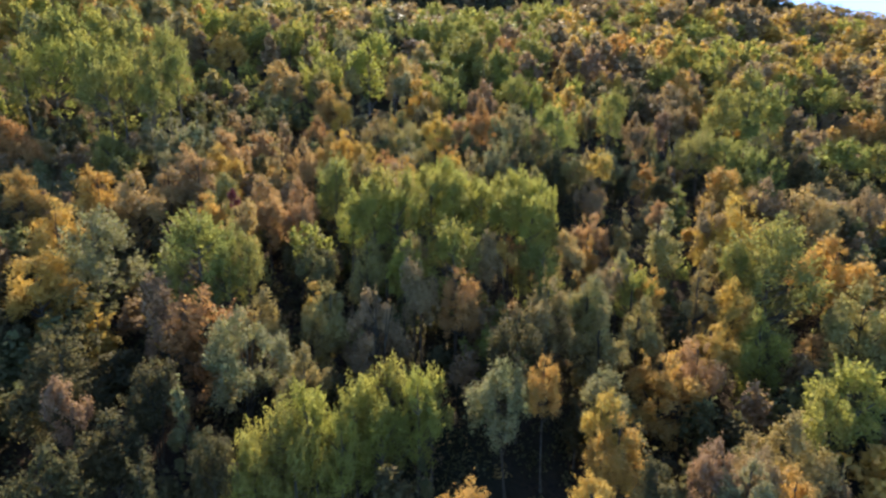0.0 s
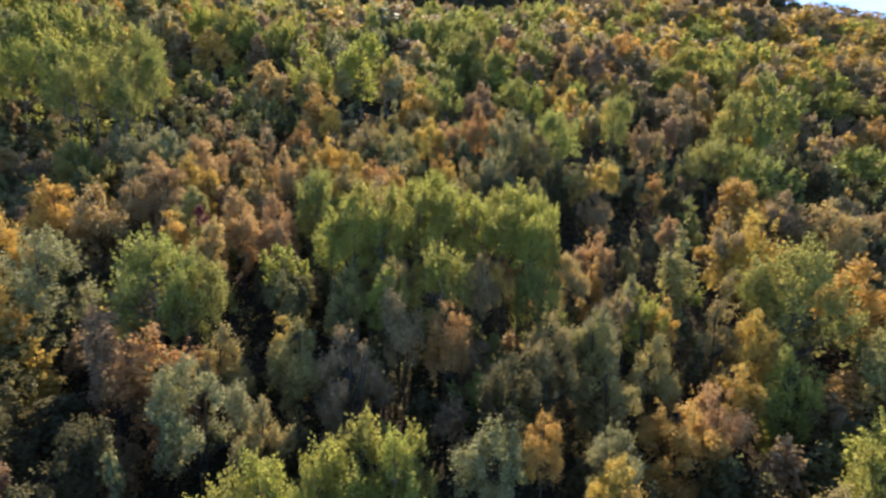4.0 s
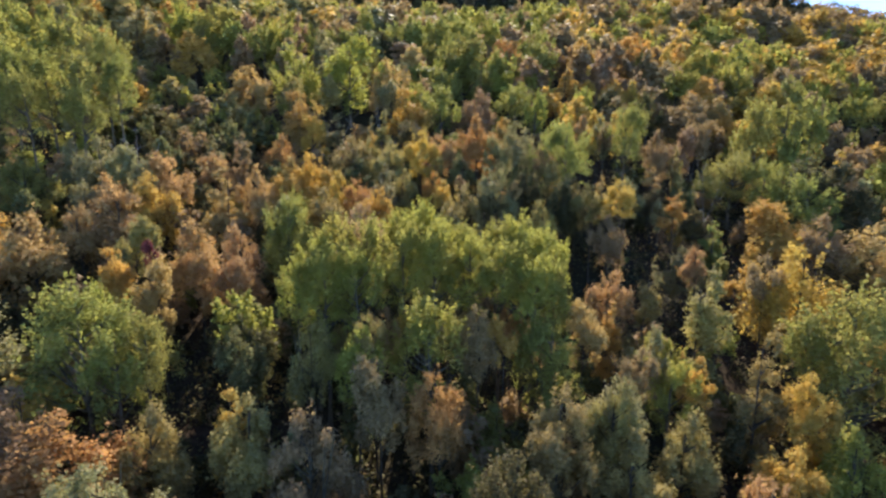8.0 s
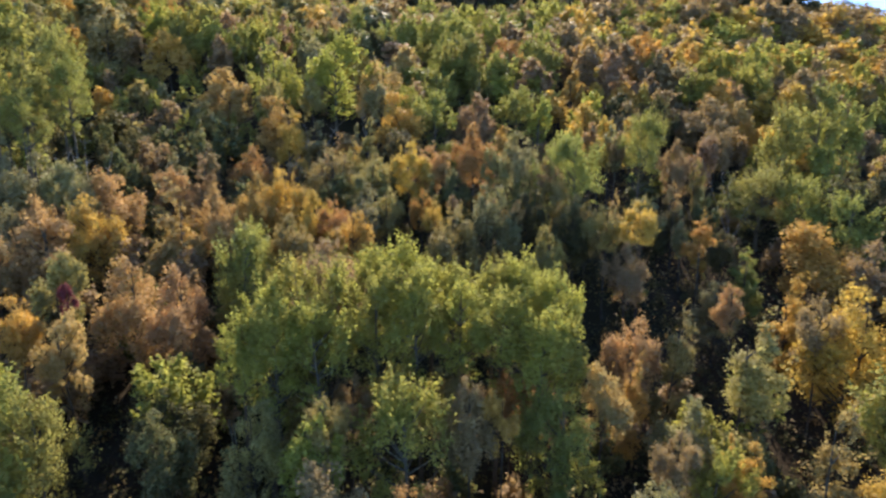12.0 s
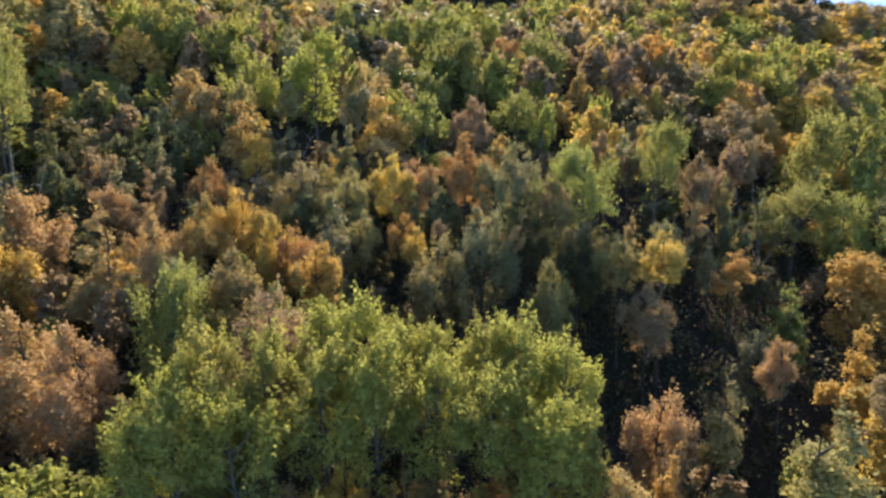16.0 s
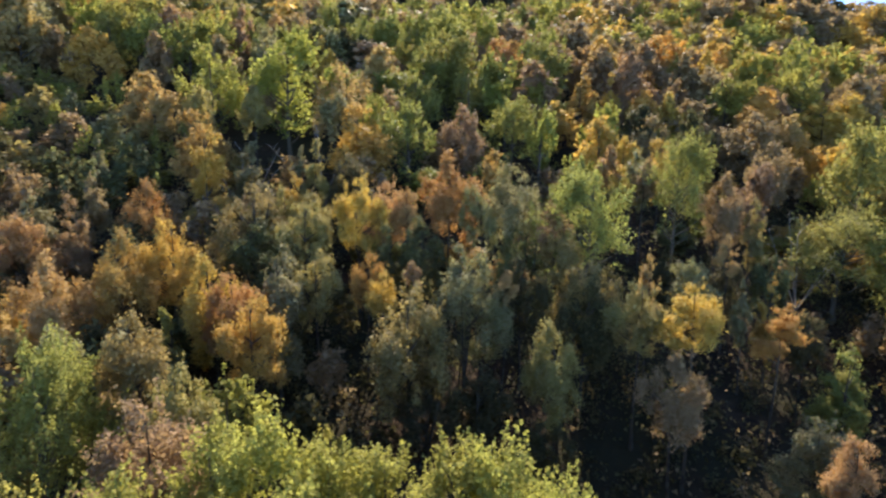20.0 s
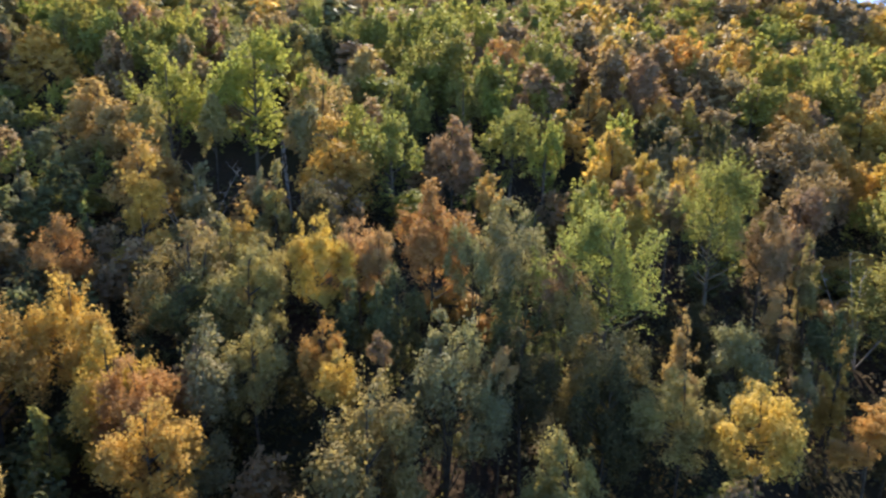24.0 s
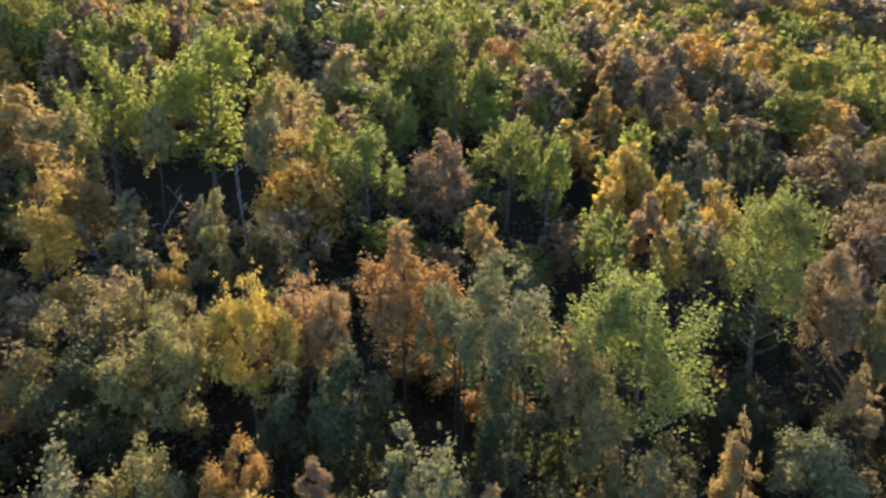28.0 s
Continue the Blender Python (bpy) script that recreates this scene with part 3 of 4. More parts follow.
plant("A", "g", -9.2, 49.8, 7.9, 3.1)
plant("B", "w", -9.8, 50.9, 7.9, 1.4)
plant("B", "r", -13.9, 66.0, 5.7, 3.5)
plant("B", "d", 10.7, 57.7, 7.0, 2.7)
plant("B", "e", 22.9, 64.9, 5.6, 2.4)
plant("C", "k", 23.7, 68.5, 7.3, 1.4)
plant("B", "y", 36.2, 85.1, 6.3, 3.7)
plant("B", "y", 38.7, 84.9, 6.5, 3.7)
plant("A", "g", 43.5, 88.9, 6.8, 4.1)
plant("A", "g", 46.2, 89.9, 6.2, 4.1)
plant("A", "g", -51.6, 88.5, 6.2, 5.5)
plant("A", "g", -47.9, 89.6, 6.4, 5.5)
plant("C", "w", -28.8, 59.8, 7.4, 2.6)
plant("B", "w", -25.9, 58.0, 7.2, 3.5)
plant("B", "w", -23.7, 56.9, 7.2, 2.7)
plant("B", "b", -19.8, 56.6, 7.2, 3.6)
plant("B", "y", -19.5, 53.2, 6.8, 3.3)
plant("W", "w", -21.5, 55.2, 7.1, 2.0)
plant("W", "w", -24.0, 51.6, 6.7, 2.4)
plant("W", "b", -22.2, 52.7, 6.6, 2.7)
plant("B", "b", -22.2, 48.3, 6.5, 2.9)
plant("B", "b", -20.8, 49.9, 6.6, 3.9)
plant("C", "o", -18.1, 67.1, 5.5, 2.7)
plant("C", "w", -19.6, 64.1, 5.6, 3.1)
plant("C", "b", -14.5, 54.3, 7.3, 3.7)
plant("A", "g", -8.7, 48.3, 9.0, 3.9)
plant("B", "b", -13.6, 45.9, 7.6, 3.6)
plant("B", "b", -10.5, 44.6, 7.7, 3.1)
plant("B", "k", -17.6, 45.9, 7.1, 2.1)
plant("B", "y", -16.8, 41.9, 7.5, 1.8)
plant("B", "b", -13.6, 40.5, 7.8, 2.3)
plant("B", "c", -15.5, 43.7, 7.3, 0.8)
plant("W", "d", -10.1, 41.4, 5.6, 2.6)
plant("B", "d", -8.3, 38.4, 6.2, 2.4)
plant("A", "G", -15.3, 37.9, 8.2, 2.1)
plant("A", "g", -12.4, 36.3, 7.3, 3.0)
plant("A", "g", -13.2, 35.3, 7.6, 2.9)
plant("C", "y", -7.6, 33.6, 6.5, 1.6)
plant("A", "G", 0.8, 36.3, 9.8, 3.7)
# lighter leaf tint in place of light that the aspens keep off
plant("A", "g", 7.0, 39.2, 7.3, 3.9)
plant("B", "k", -1.8, 36.3, 9.2, 1.5)
plant("B", "o", 3.0, 38.0, 8.4, 2.0)
plant("B", "y", 4.3, 37.9, 8.1, 1.3)
# leaf tint lightened to stand for light below the aspens
plant("W", "k", -4.8, 36.5, 7.6, 2.4)
plant("B", "r", 1.3, 33.4, 8.5, 2.6)
# these two also have lightened tints for the light below the aspens
plant("B", "o", -1.2, 33.7, 8.4, 2.4)
plant("B", "G", -2.6, 35.1, 8.6, 2.1)
plant("B", "b", 11.2, 45.4, 6.7, 2.8)
plant("C", "y", 10.6, 42.7, 6.5, 1.8)
plant("B", "b", 8.8, 40.6, 7.3, 2.1)
plant("C", "k", 13.5, 45.4, 7.1, 2.3)
plant("C", "k", 15.8, 42.8, 8.7, 3.5)
plant("C", "y", 22.0, 50.6, 6.6, 3.3)
plant("B", "o", 21.4, 46.4, 8.3, 2.3)
plant("B", "y", 23.3, 46.2, 9.1, 4.9)
plant("B", "w", 12.1, 39.9, 6.5, 2.6)
plant("B", "o", 11.1, 37.8, 6.8, 1.6)
plant("A", "G", 12.3, 37.7, 6.6, 2.6)
plant("C", "y", 14.2, 38.3, 6.7, 1.4)
plant("C", "y", 13.5, 38.5, 6.7, 1.0)
plant("C", "k", 16.8, 37.9, 8.3, 2.9)
plant("A", "g", 20.8, 39.9, 8.6, 2.6)
plant("B", "y", 18.7, 36.6, 7.0, 2.3)
plant("W", "w", 9.4, 35.2, 7.4, 2.7)
plant("B", "y", 29.0, 58.8, 6.6, 5.5)
plant("B", "o", 30.8, 56.1, 7.2, 4.1)
plant("C", "g", 22.7, 56.4, 5.4, 2.6)
plant("A", "g", 30.8, 65.3, 7.3, 4.1)
plant("A", "g", 33.6, 66.4, 7.2, 4.1)
plant("A", "g", 38.4, 74.0, 8.0, 3.9)
plant("A", "g", 32.8, 61.7, 7.7, 5.7)
plant("A", "g", 35.4, 76.3, 10.7, 4.8)
plant("A", "g", 38.6, 76.7, 12.5, 4.8)
plant("A", "g", 41.7, 77.4, 10.8, 4.8)
plant("B", "y", 69.1, 118.0, 7.8, 4.2)
plant("B", "y", 71.8, 116.2, 8.4, 4.2)
plant("B", "y", 74.6, 116.6, 7.7, 4.2)
plant("C", "k", 24.4, 69.1, 7.1, 1.7)
plant("A", "g", -30.8, 55.8, 6.0, 5.6)
plant("B", "r", -37.9, 53.4, 7.3, 3.5)
plant("B", "y", -24.4, 34.2, 6.7, 4.1)
plant("A", "w", -22.4, 36.9, 8.4, 5.6)
plant("A", "g", -15.3, 36.2, 9.1, 4.7)
plant("B", "o", -15.7, 32.0, 7.1, 3.1)
plant("B", "r", -12.6, 30.8, 7.3, 4.1)
plant("B", "k", -10.4, 32.2, 6.3, 2.8)
plant("W", "w", -10.0, 28.1, 8.6, 4.0)
plant("B", "k", -6.6, 32.0, 7.4, 3.2)
plant("B", "k", -6.8, 26.6, 7.1, 2.5)
plant("A", "G", -2.5, 26.5, 7.1, 3.5)
plant("A", "G", -4.1, 24.7, 7.3, 3.0)
plant("A", "G", -5.4, 23.6, 7.5, 2.9)
plant("A", "G", -6.7, 22.9, 7.4, 2.8)
plant("A", "G", -1.1, 25.5, 7.2, 2.5)
plant("A", "G", -7.4, 21.5, 7.2, 2.4)
plant("A", "G", -3.3, 25.7, 6.9, 2.8)
plant("A", "G", -4.5, 23.4, 6.3, 2.6)
plant("A", "G", -6.0, 22.0, 6.4, 2.5)
plant("A", "G", -2.9, 24.5, 6.1, 2.8)
plant("A", "G", -0.6, 26.5, 6.5, 2.3)
plant("A", "G", -8.2, 21.0, 6.2, 2.2)
plant("C", "w", -11.7, 24.9, 6.0, 1.6)
# mostly dark tints down here, shade from the trees behind put into the leaves
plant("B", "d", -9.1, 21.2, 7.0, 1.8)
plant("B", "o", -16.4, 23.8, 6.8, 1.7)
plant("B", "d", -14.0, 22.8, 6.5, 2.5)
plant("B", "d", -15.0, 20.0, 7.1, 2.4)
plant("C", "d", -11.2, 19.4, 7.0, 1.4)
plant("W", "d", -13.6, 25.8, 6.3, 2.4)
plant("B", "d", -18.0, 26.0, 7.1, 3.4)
plant("B", "e", -8.0, 36.7, 7.0, 2.2)
plant("W", "o", -3.8, 31.0, 7.7, 3.7)
plant("B", "k", 6.0, 32.4, 8.1, 3.0)
plant("W", "d", 4.1, 30.1, 7.9, 3.9)
plant("B", "y", 12.0, 30.5, 6.2, 3.8)
plant("B", "y", 7.7, 25.3, 7.3, 1.8)
plant("B", "y", 7.8, 23.7, 7.3, 2.7)
plant("B", "y", 16.2, 33.6, 6.2, 2.7)
plant("B", "G", 19.5, 34.1, 6.5, 3.4)
plant("B", "b", 14.4, 31.9, 6.0, 3.0)
plant("A", "g", 22.7, 39.3, 10.4, 6.3)
plant("B", "y", 29.0, 42.6, 7.6, 4.8)
plant("B", "k", 26.1, 35.2, 8.1, 3.8)
plant("A", "G", 21.3, 28.3, 7.3, 4.4)
plant("A", "G", 19.0, 26.7, 7.2, 2.6)
plant("B", "k", 15.8, 24.6, 7.2, 3.3)
plant("B", "o", 13.3, 22.5, 7.3, 2.5)
plant("B", "y", 14.7, 21.4, 7.2, 3.0)
plant("B", "o", 11.5, 22.5, 7.2, 2.1)
plant("B", "w", 12.1, 21.2, 7.4, 2.1)
plant("B", "d", 8.6, 21.2, 7.3, 1.6)
plant("B", "y", 5.6, 19.9, 7.3, 2.0)
plant("B", "y", 0.9, 20.0, 7.2, 2.2)
plant("W", "w", 3.1, 26.2, 7.4, 2.9)
plant("B", "y", 5.0, 27.0, 7.5, 1.8)
plant("W", "w", 7.8, 26.7, 7.2, 2.2)
plant("B", "k", 8.7, 34.1, 7.6, 2.1)
plant("B", "k", 9.0, 32.1, 7.3, 3.0)
plant("B", "k", 11.9, 34.3, 6.4, 2.8)
plant("B", "b", 34.2, 54.5, 7.3, 5.4)
plant("B", "o", 37.9, 57.2, 6.7, 3.7)
plant("B", "o", 40.4, 57.1, 6.5, 3.7)
plant("A", "g", 58.6, 96.4, 6.3, 5.8)
plant("A", "g", 62.4, 96.6, 6.8, 5.8)
plant("A", "g", 66.3, 96.7, 6.2, 5.8)
plant("A", "g", 49.3, 72.5, 6.7, 6.2)
plant("A", "g", 53.5, 73.5, 6.3, 6.2)
plant("B", "r", 59.8, 86.1, 6.7, 4.2)
plant("B", "r", 62.6, 86.9, 6.4, 4.2)
plant("B", "d", 34.6, 65.7, 7.9, 5.0)
plant("B", "d", 37.9, 65.2, 7.7, 5.0)
plant("B", "r", -32.2, 45.0, 6.7, 3.0)
plant("W", "w", -33.2, 49.0, 5.4, 3.9)
plant("W", "w", -30.7, 48.9, 5.5, 3.9)
plant("B", "y", -26.5, 39.8, 7.0, 3.5)
plant("B", "b", -24.1, 46.3, 6.9, 4.6)
plant("B", "y", -27.3, 46.8, 6.6, 3.6)
plant("W", "k", 11.6, 60.2, 6.3, 4.0)
plant("B", "d", 12.6, 61.0, 5.6, 3.2)
plant("B", "k", 10.3, 61.3, 7.6, 2.2)
plant("W", "e", 8.4, 62.9, 6.4, 3.0)
plant("W", "e", -6.6, 62.8, 5.2, 4.2)


# trees between the tall ones, a little lower than their neighbours
def zone_tint(x, y, r):
    """Leaf colours change over the slope: green to the upper left and middle, gold and rust to the right, darkened for
    shade at the foot.
    """
    v = noise.noise(Vector((x * 0.055, y * 0.055, 3.1))) + 0.25 * math.sin(x * 0.05 + 1.0)
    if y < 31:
        # dark tints in place of the shade that lies on the lowest trees
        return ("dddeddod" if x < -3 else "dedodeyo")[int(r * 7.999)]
    if y > 64 and x < -8:
        return "kogGkyGw"[int(r * 7.999)]
    if y > 74 and abs(x - 2 - 0.12 * (y - 74)) < 9 + 0.1 * (y - 74):
        table = "gGgogGog"
    elif y > 74 and x > 10:
        table = "yoyGoyGo" if v < 0.25 else "gGooygog"
    elif v > 0.22:
        table = "gGoGGwog"
    elif v < -0.12:
        table = "byyborwo"
    else:
        table = "obwybyog"
    return table[int(r * 7.999)]


CLEAR = []


def clearing(x, y, radius):
    """A dark gap in the wood where only low shrubs grow."""
    CLEAR.append((x, y, radius))


clearing(-10.0, 81.9, 3.9)
clearing(-12.8, 81.0, 3.2)
clearing(-11.0, 111.0, 4.5)
clearing(-26.9, 116.9, 4.5)
clearing(-6.5, 80.6, 2.6)
clearing(12.5, 62.1, 2.9)
clearing(9.5, 58.6, 2.9)
clearing(4.7, 65.7, 2.1)
clearing(24.2, 72.4, 2.9)
clearing(20.1, 67.2, 3.1)
clearing(17.7, 68.3, 3.4)
clearing(18.7, 65.7, 3.4)
clearing(20.5, 65.0, 3.1)
clearing(16.9, 63.8, 2.9)
clearing(6.1, 64.6, 2.3)
clearing(5.8, 62.1, 2.1)
clearing(-17.0, 23.6, 3.3)
clearing(-13.1, 25.8, 2.6)
clearing(-18.6, 28.3, 2.2)
clearing(1.9, 23.3, 2.6)
clearing(22.6, 58.3, 2.9)
clearing(14.8, 50.6, 3.1)
clearing(18.3, 67.2, 2.9)
clearing(15.5, 65.3, 2.6)
clearing(3.3, 63.2, 2.1)
clearing(-2.2, 64.3, 2.3)
clearing(-11.3, 72.0, 2.9)
clearing(22.5, 69.2, 2.3)
clearing(-9.2, 79.8, 2.0)
clearing(5.7, 54.1, 2.9)
clearing(9.1, 53.2, 2.9)
clearing(14.4, 52.3, 3.1)
clearing(12.7, 58.3, 2.3)
clearing(-4.6, 54.4, 2.3)
clearing(18.5, 54.5, 2.6)
clearing(11.9, 52.9, 2.4)
clearing(-12.7, 42.4, 2.0)
clearing(-11.3, 38.2, 2.9)
clearing(-5.9, 36.4, 2.4)
clearing(19.2, 58.3, 1.8)
clearing(-20.3, 54.4, 1.8)
clearing(17.8, 42.0, 1.3)
clearing(-14.8, 24.0, 2.4)
clearing(-19.0, 25.3, 2.4)
clearing(0.5, 26.5, 2.2)
clearing(5.4, 26.0, 2.4)
clearing(-11.1, 38.4, 1.7)
clearing(15.1, 31.1, 1.7)
clearing(17.2, 32.2, 1.7)
clearing(24.7, 34.4, 1.8)
clearing(-15.3, 30.5, 1.5)
clearing(12.3, 50.1, 2.4)

clearing(3.1, 54.2, 2.2)
clearing(5.9, 53.6, 2.2)
clearing(8.6, 53.0, 2.2)
clearing(11.5, 55.6, 2.0)
clearing(11.7, 52.5, 2.2)
clearing(15.8, 53.3, 2.4)
clearing(18.9, 55.2, 2.0)
clearing(13.2, 51.7, 2.2)
clearing(-1.0, 54.4, 1.4)
clearing(-5.6, 54.6, 1.3)
clearing(-8.7, 63.4, 1.8)
clearing(-2.9, 65.4, 1.5)
clearing(2.7, 63.3, 1.5)
clearing(11.5, 59.0, 2.2)
clearing(19.3, 68.3, 2.2)
clearing(20.8, 65.1, 2.0)
clearing(-12.0, 72.7, 1.8)
clearing(-15.6, 68.2, 1.6)
clearing(14.5, 65.4, 1.8)
clearing(26.6, 70.5, 1.8)
clearing(5.7, 65.7, 1.8)
clearing(-3.6, 66.2, 1.6)
clearing(14.5, 63.4, 2.0)
clearing(21.2, 69.5, 2.0)
clearing(-5.9, 37.6, 2.6)
clearing(-10.4, 37.5, 2.2)
clearing(11.3, 51.4, 2.2)
clearing(-19.0, 51.4, 1.6)
clearing(9.3, 46.8, 1.5)
clearing(18.3, 42.7, 1.5)
clearing(14.7, 52.1, 2.2)
clearing(9.2, 45.7, 1.6)
clearing(12.0, 52.5, 2.0)
clearing(-10.8, 38.8, 2.0)
clearing(-6.4, 38.3, 1.6)
clearing(14.5, 37.8, 1.4)
clearing(4.6, 26.3, 2.6)
clearing(2.5, 24.3, 2.4)
clearing(-10.5, 37.3, 1.8)
clearing(-17.6, 68.8, 2.2)
clearing(-10.9, 74.7, 1.8)
clearing(-19.7, 66.1, 1.6)
clearing(-15.8, 124.3, 2.0)
clearing(-41.9, 109.3, 2.0)
clearing(6.3, 77.4, 1.4)
clearing(18.8, 69.9, 1.8)
clearing(40.5, 96.7, 2.2)
clearing(29.0, 79.7, 1.6)
clearing(17.6, 98.1, 1.4)
clearing(14.1, 63.6, 2.0)
clearing(-16.3, 66.9, 1.6)
clearing(-12.2, 120.9, 2.0)
clearing(16.3, 71.1, 1.6)
clearing(-1.3, 64.3, 1.2)


def free_spot(x, y, gap):
    if any((x - a) ** 2 + (y - b) ** 2 < r * r for a, b, r in CLEAR):
        return False
    return all((x - a) ** 2 + (y - b) ** 2 > (gap + 0.33 * w) ** 2 for a, b, w in PLACED)


def in_sight(x, y):
    return abs(x - 3.5) < 0.80 * y + 7


def fill_slope():
    counts, rest = {"A": 40, "B": 25, "C": 90, "W": 60}, []
    for k in range(9000):
        x, y = chance.uniform(-75, 85), chance.uniform(22, 94)
        shape = "BBBCCWBA"[int(chance.integers(8))]
        open_wood = 42 < y < 78 and -1 < x < 34
        if not in_sight(x, y) or not free_spot(x, y, 1.8 if open_wood else 0.62 if y < 72 else 1.35):
            continue
        if shape == "A" and zone_tint(x, y, 0.1) not in "gG":
            shape = "B"
        wide = {"A": 3.0, "B": 2.3, "C": 1.6, "W": 2.8}[shape] * chance.uniform(0.75, 1.25) * (1.0 if y < 72 else 1.4)
        high = {"A": 6.6, "B": 4.5, "C": 4.5, "W": 3.0}[shape] * chance.uniform(0.7, 1.15) * (0.75 if open_wood else 1.0)
        if counts[shape] and y < 80:
            counts[shape] -= 1
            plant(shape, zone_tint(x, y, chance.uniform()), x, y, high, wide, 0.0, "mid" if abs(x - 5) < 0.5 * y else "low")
        else:
            PLACED.append((x, y, wide))
            rest.append((x, y, wide, high))
    return rest


SMALL_WOOD = fill_slope()


def dead_shrub(x, y, high):
    """Bare pale stems left standing among the leafy trees."""
    rng = np.random.default_rng(int(abs(x * 100)))
    thing = new("dead_shrub")
    thing.matrix_world = pose(x, y, float(ground_z(x, y)), 0, 0, rng.uniform(0, 360))
    for k in range(5):
        way = unit(np.array([rng.normal() * 0.35, rng.normal() * 0.35, 1.0]))
        bend = rng.normal(size=3) * (0.3, 0.3, 0)
        steps = np.linspace(0, 1, 6)
        line = steps[:, None] * way * high * rng.uniform(0.7, 1) + (steps**2)[:, None] * bend
        pieces = [tube(line, 0.028 * (1.05 - steps) + 0.006, 5)]
        for j in range(9):
            foot = line[2 + j % 4] * rng.uniform(0.85, 1)
            tip = foot + unit(rng.normal(size=3) + (0, 0, 0.8)) * rng.uniform(0.4, 1.0)
            pieces.append(tube([foot, (foot + tip) / 2 + (0, 0, 0.05), tip], [0.014, 0.010, 0.005], 4))
        v, f = joined(pieces)
        ob = new("stem", array_mesh("stem", v, f, (DEAD,), smooth=True))
        ob.parent = thing
    tagged(thing, "bare pale grey dead shrub among the birches", "shrub", "dead shrubs")


dead_shrub(-5.1, 96.1, 7.2)
dead_shrub(-5.5, 77.8, 6.8)
dead_shrub(27.1, 68.6, 6.9)
dead_shrub(-25.4, 62.8, 7.4)
dead_shrub(-6.5, 93.4, 7.5)
dead_shrub(-10.9, 74.5, 6.7)


# ---- woods too far off to tell tree from tree ----
def woods(name, label, spots, leaf, leaves, seed, tint_of):
    rng = np.random.default_rng(seed)
    models = {s: [crown_arrays(rng, s, leaves, leaf, 30 if leaves < 1000 else 46, 16 if s == "A" else 6)[0] for _ in range(5)] for s in "AB"}
    keys, verts, index = list(LEAVES), [], []
    for x, y, wide, high in spots:
        tint = tint_of(x, y, rng.uniform())
        shape = "A" if tint in "gG" else "B"
        v = models[shape][int(rng.integers(5))].copy()
        broad, full = FORM[shape]
        crown = min(full * wide / broad, 0.85 * high)
        a = rng.uniform(0, 6.28)
        v = v * (wide / broad, wide / broad, crown / full) + (0, 0, high - crown)
        v = np.stack([v[:, 0] * math.cos(a) - v[:, 1] * math.sin(a), v[:, 0] * math.sin(a) + v[:, 1] * math.cos(a), v[:, 2]], 1)
        verts.append(v + (x, y, float(ground_z(x, y))))
        index.append(np.full(len(v) // 3, keys.index(tint)))
    verts = np.concatenate(verts)
    me = array_mesh(name, verts, np.arange(len(verts)).reshape(-1, 3), [LEAVES[k] for k in keys], np.concatenate(index))
    return tagged(new(name, me), label, "woods", kind="stuff")


def scattered(count, xs, ys, gap, sizes, seed):
    rng, spots, cells = np.random.default_rng(seed), [], {}
    for _ in range(count * 6):
        x, y = rng.uniform(*xs), rng.uniform(*ys)
        if not in_sight(x, y):
            continue
        cell = (int(x // gap), int(y // gap))
        if any((x - a) ** 2 + (y - b) ** 2 < gap**2 for i in (-1, 0, 1) for j in (-1, 0, 1) for a, b in cells.get((cell[0] + i, cell[1] + j), ())):
            continue
        if y < 100 and not free_spot(x, y, 0.8):
            continue
        cells.setdefault(cell, []).append((x, y))
        s = rng.uniform(0.7, 1.35)
        spots.append((x, y, sizes[0] * s, sizes[1] * rng.uniform(0.8, 1.2)))
        if len(spots) >= count:
            break
    return spots


# below y = 76 dark leaf tints put the shade of the gaps into the colour
woods("small_wood", "small birches and shrubs crowded between taller trees, leaves darkened for shade", SMALL_WOOD, 0.23, 560, 29,
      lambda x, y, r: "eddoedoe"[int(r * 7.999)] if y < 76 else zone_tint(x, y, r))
UPPER = scattered(800, (-115, 150), (92, 178), 3.5, (6.2, 7.8), 3)
for x, y, wide, high in UPPER:
    if y < 118:
        tint = zone_tint(x, y, chance.uniform())
        plant("A" if tint in "gG" else "W" if tint == "w" else "B", tint, x, y, high, 0.82 * wide, 0.0, "mid")
woods("upper_woods", "distant green and gold birch and aspen woods on the upper slope", [p for p in UPPER if p[1] >= 118], 0.25, 620, 33, zone_tint)
# mostly dark leaf tints, so that the colour itself carries the slope's shade
woods("ridge_woods", "far birch woods below the ridge, leaves darkened for the shaded slope", scattered(620, (-90, 132), (184, 258), 4.2, (5.5, 6.5), 5), 0.55, 230, 37,
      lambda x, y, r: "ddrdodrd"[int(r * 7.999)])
woods("ridge_heath", "low ochre and rust dwarf birch scrub along the far ridge", scattered(1900, (100, 290), (165, 264), 2.5, (3.4, 2.9), 6), 0.34, 170, 41,
      lambda x, y, r: "yrobyoyg"[int(r * 7.999)])


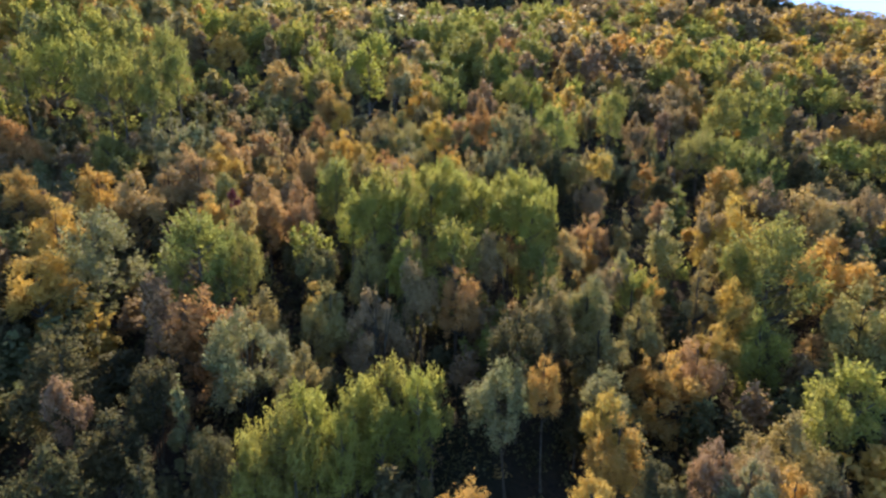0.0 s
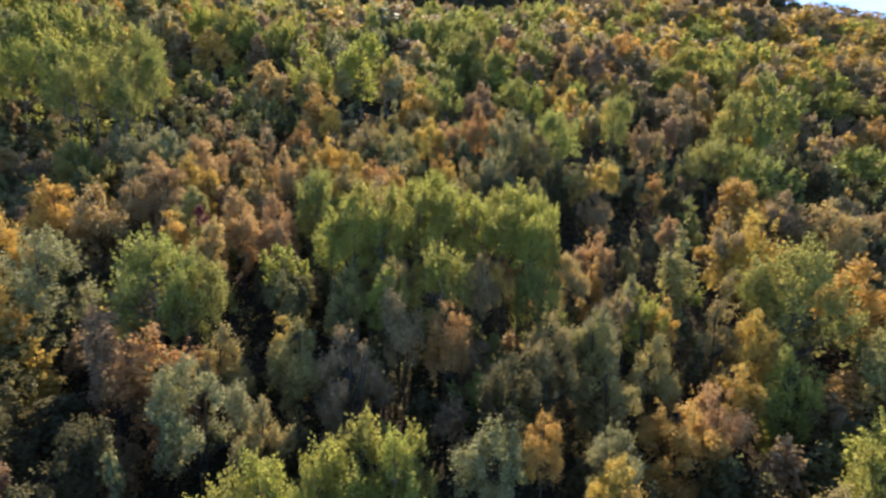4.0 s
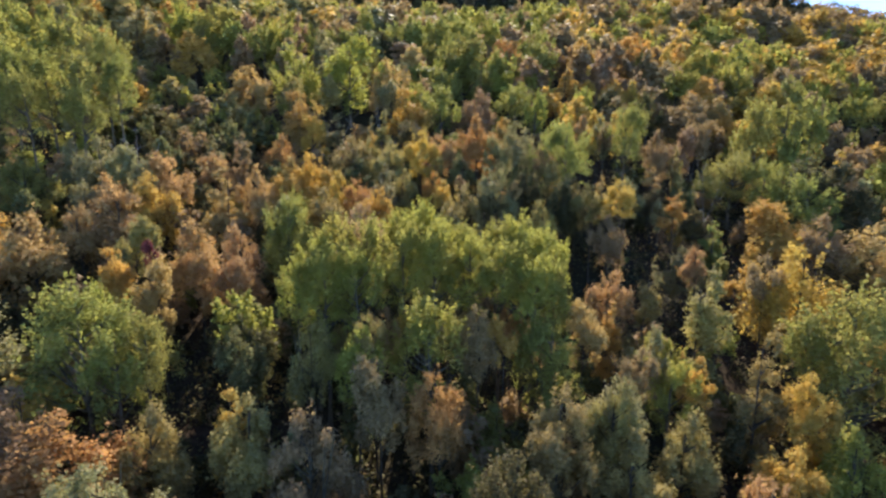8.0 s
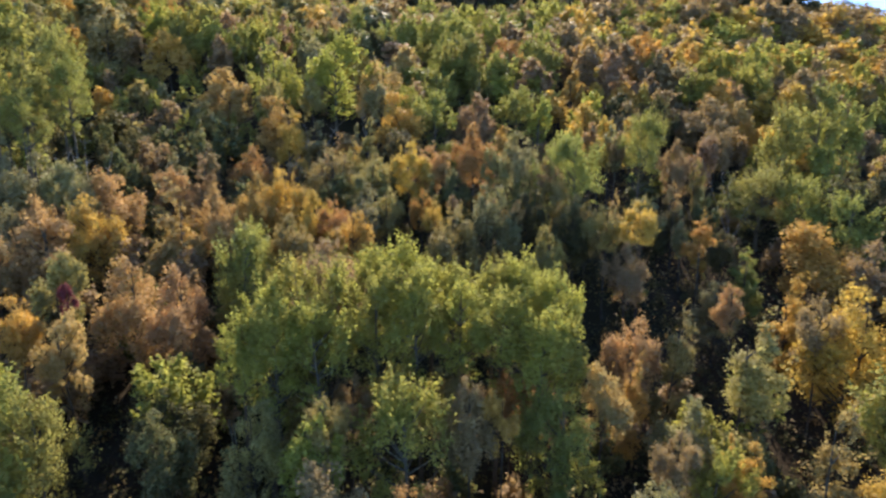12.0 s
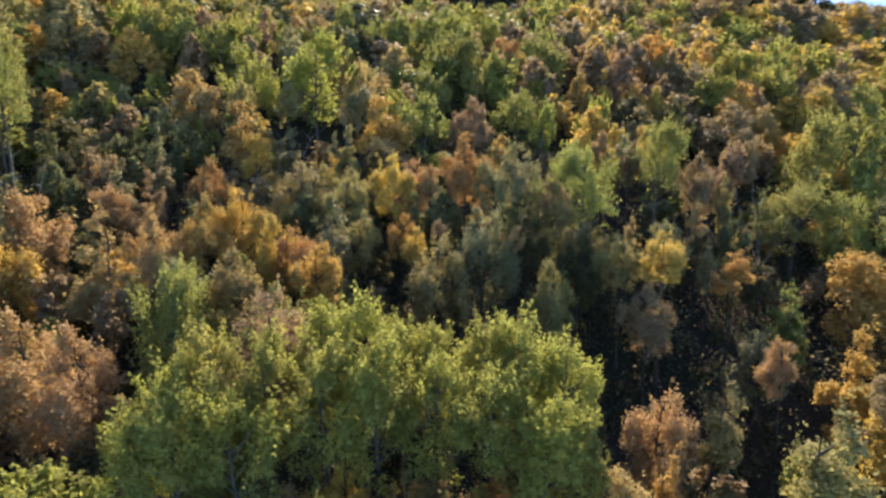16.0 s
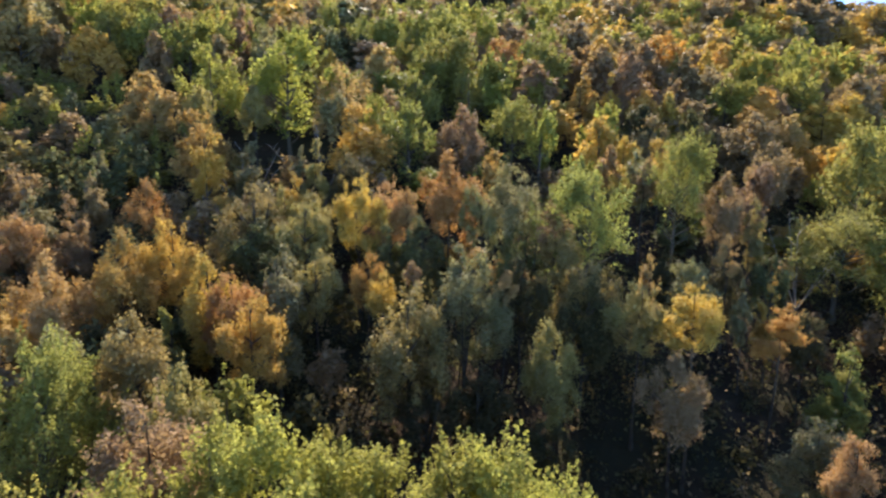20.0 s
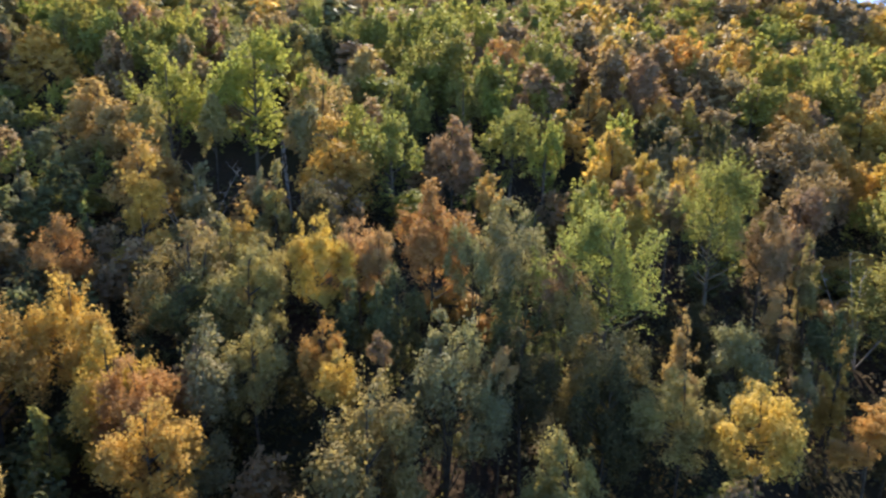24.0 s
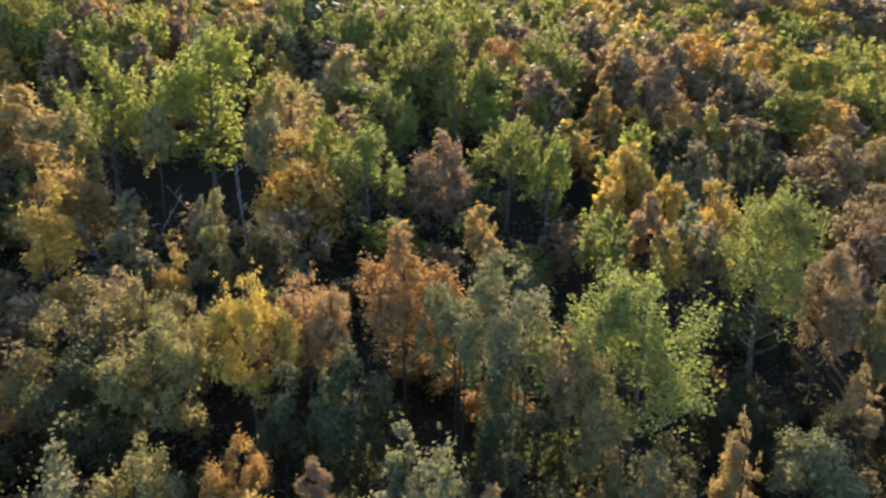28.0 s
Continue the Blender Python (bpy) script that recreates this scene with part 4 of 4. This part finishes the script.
def outer_spots(count, xs, ys, size, seed):
    """The wood goes on beside and below the part that the camera looks over."""
    rng = np.random.default_rng(seed)
    x, y = rng.uniform(*xs, count * 4), rng.uniform(*ys, count * 4)
    off = np.abs(x - 3.5) > np.clip(0.80 * y + 7, 0, None)
    off |= y < 19
    keep = off & ~((np.abs(x - 2) < 2.5) & (y > -4) & (y < 12)) & ~((np.abs(x - 2) < 17) & (y > 10) & (y < 20))
    if abs(xs[0]) > 60:
        keep &= (np.abs(x - 3) > 60) | (y < -30) | (y > 60)
    return [(a, b, size * s, 1.75 * size * s) for a, b, s in zip(x[keep][:count], y[keep][:count], rng.uniform(0.7, 1.25, count))]


woods("lower_woods", "autumn birch and aspen woods lower down the hillside", outer_spots(620, (-57, 63), (-30, 62), 3.6, 9), 0.32, 160, 43, zone_tint)
woods("outer_woods", "autumn birch woods on the rest of the hillside", outer_spots(500, (-125, 160), (-45, 165), 5.0, 19), 0.8, 110, 47, zone_tint)


# ---- low shrubs under the trees ----
def undergrowth():
    rng = np.random.default_rng(11)
    n = 6000
    x, y = rng.uniform(-70, 80, n * 2), rng.uniform(-20, 84, n * 2)
    keep = np.abs(x - 3.5) < np.clip(0.8 * y + 7, 24, None)
    x, y = x[keep][:n], y[keep][:n]
    per = 50
    foot = np.stack([x, y, ground_z(x, y)], 1).repeat(per, 0)
    way = unit(rng.normal(size=(len(foot), 3)))
    way[:, 2] = np.abs(way[:, 2])
    big = (0.5 + 1.6 * rng.uniform(0, 1, len(x)) ** 2).repeat(per)[:, None]
    verts = leaf_blades(rng, foot + way * big * rng.uniform(0.5, 1, (len(foot), 1)) * (1, 1, 1.3), way, 0.15)
    # four in five shrubs get the dark tint, which paints in shade under the trees
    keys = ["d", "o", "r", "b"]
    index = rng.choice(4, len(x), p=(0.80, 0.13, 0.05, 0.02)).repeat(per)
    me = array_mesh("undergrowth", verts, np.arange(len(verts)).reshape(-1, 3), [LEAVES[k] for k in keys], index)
    tagged(new("undergrowth", me), "low bilberry and dwarf birch shrubs, leaves darkened for shade under trees", "undergrowth", kind="stuff")


undergrowth()

# the models themselves are not part of the place
for some in STOCK.values():
    for model in some:
        for piece in (*model.children, model):
            bpy.data.objects.remove(piece)
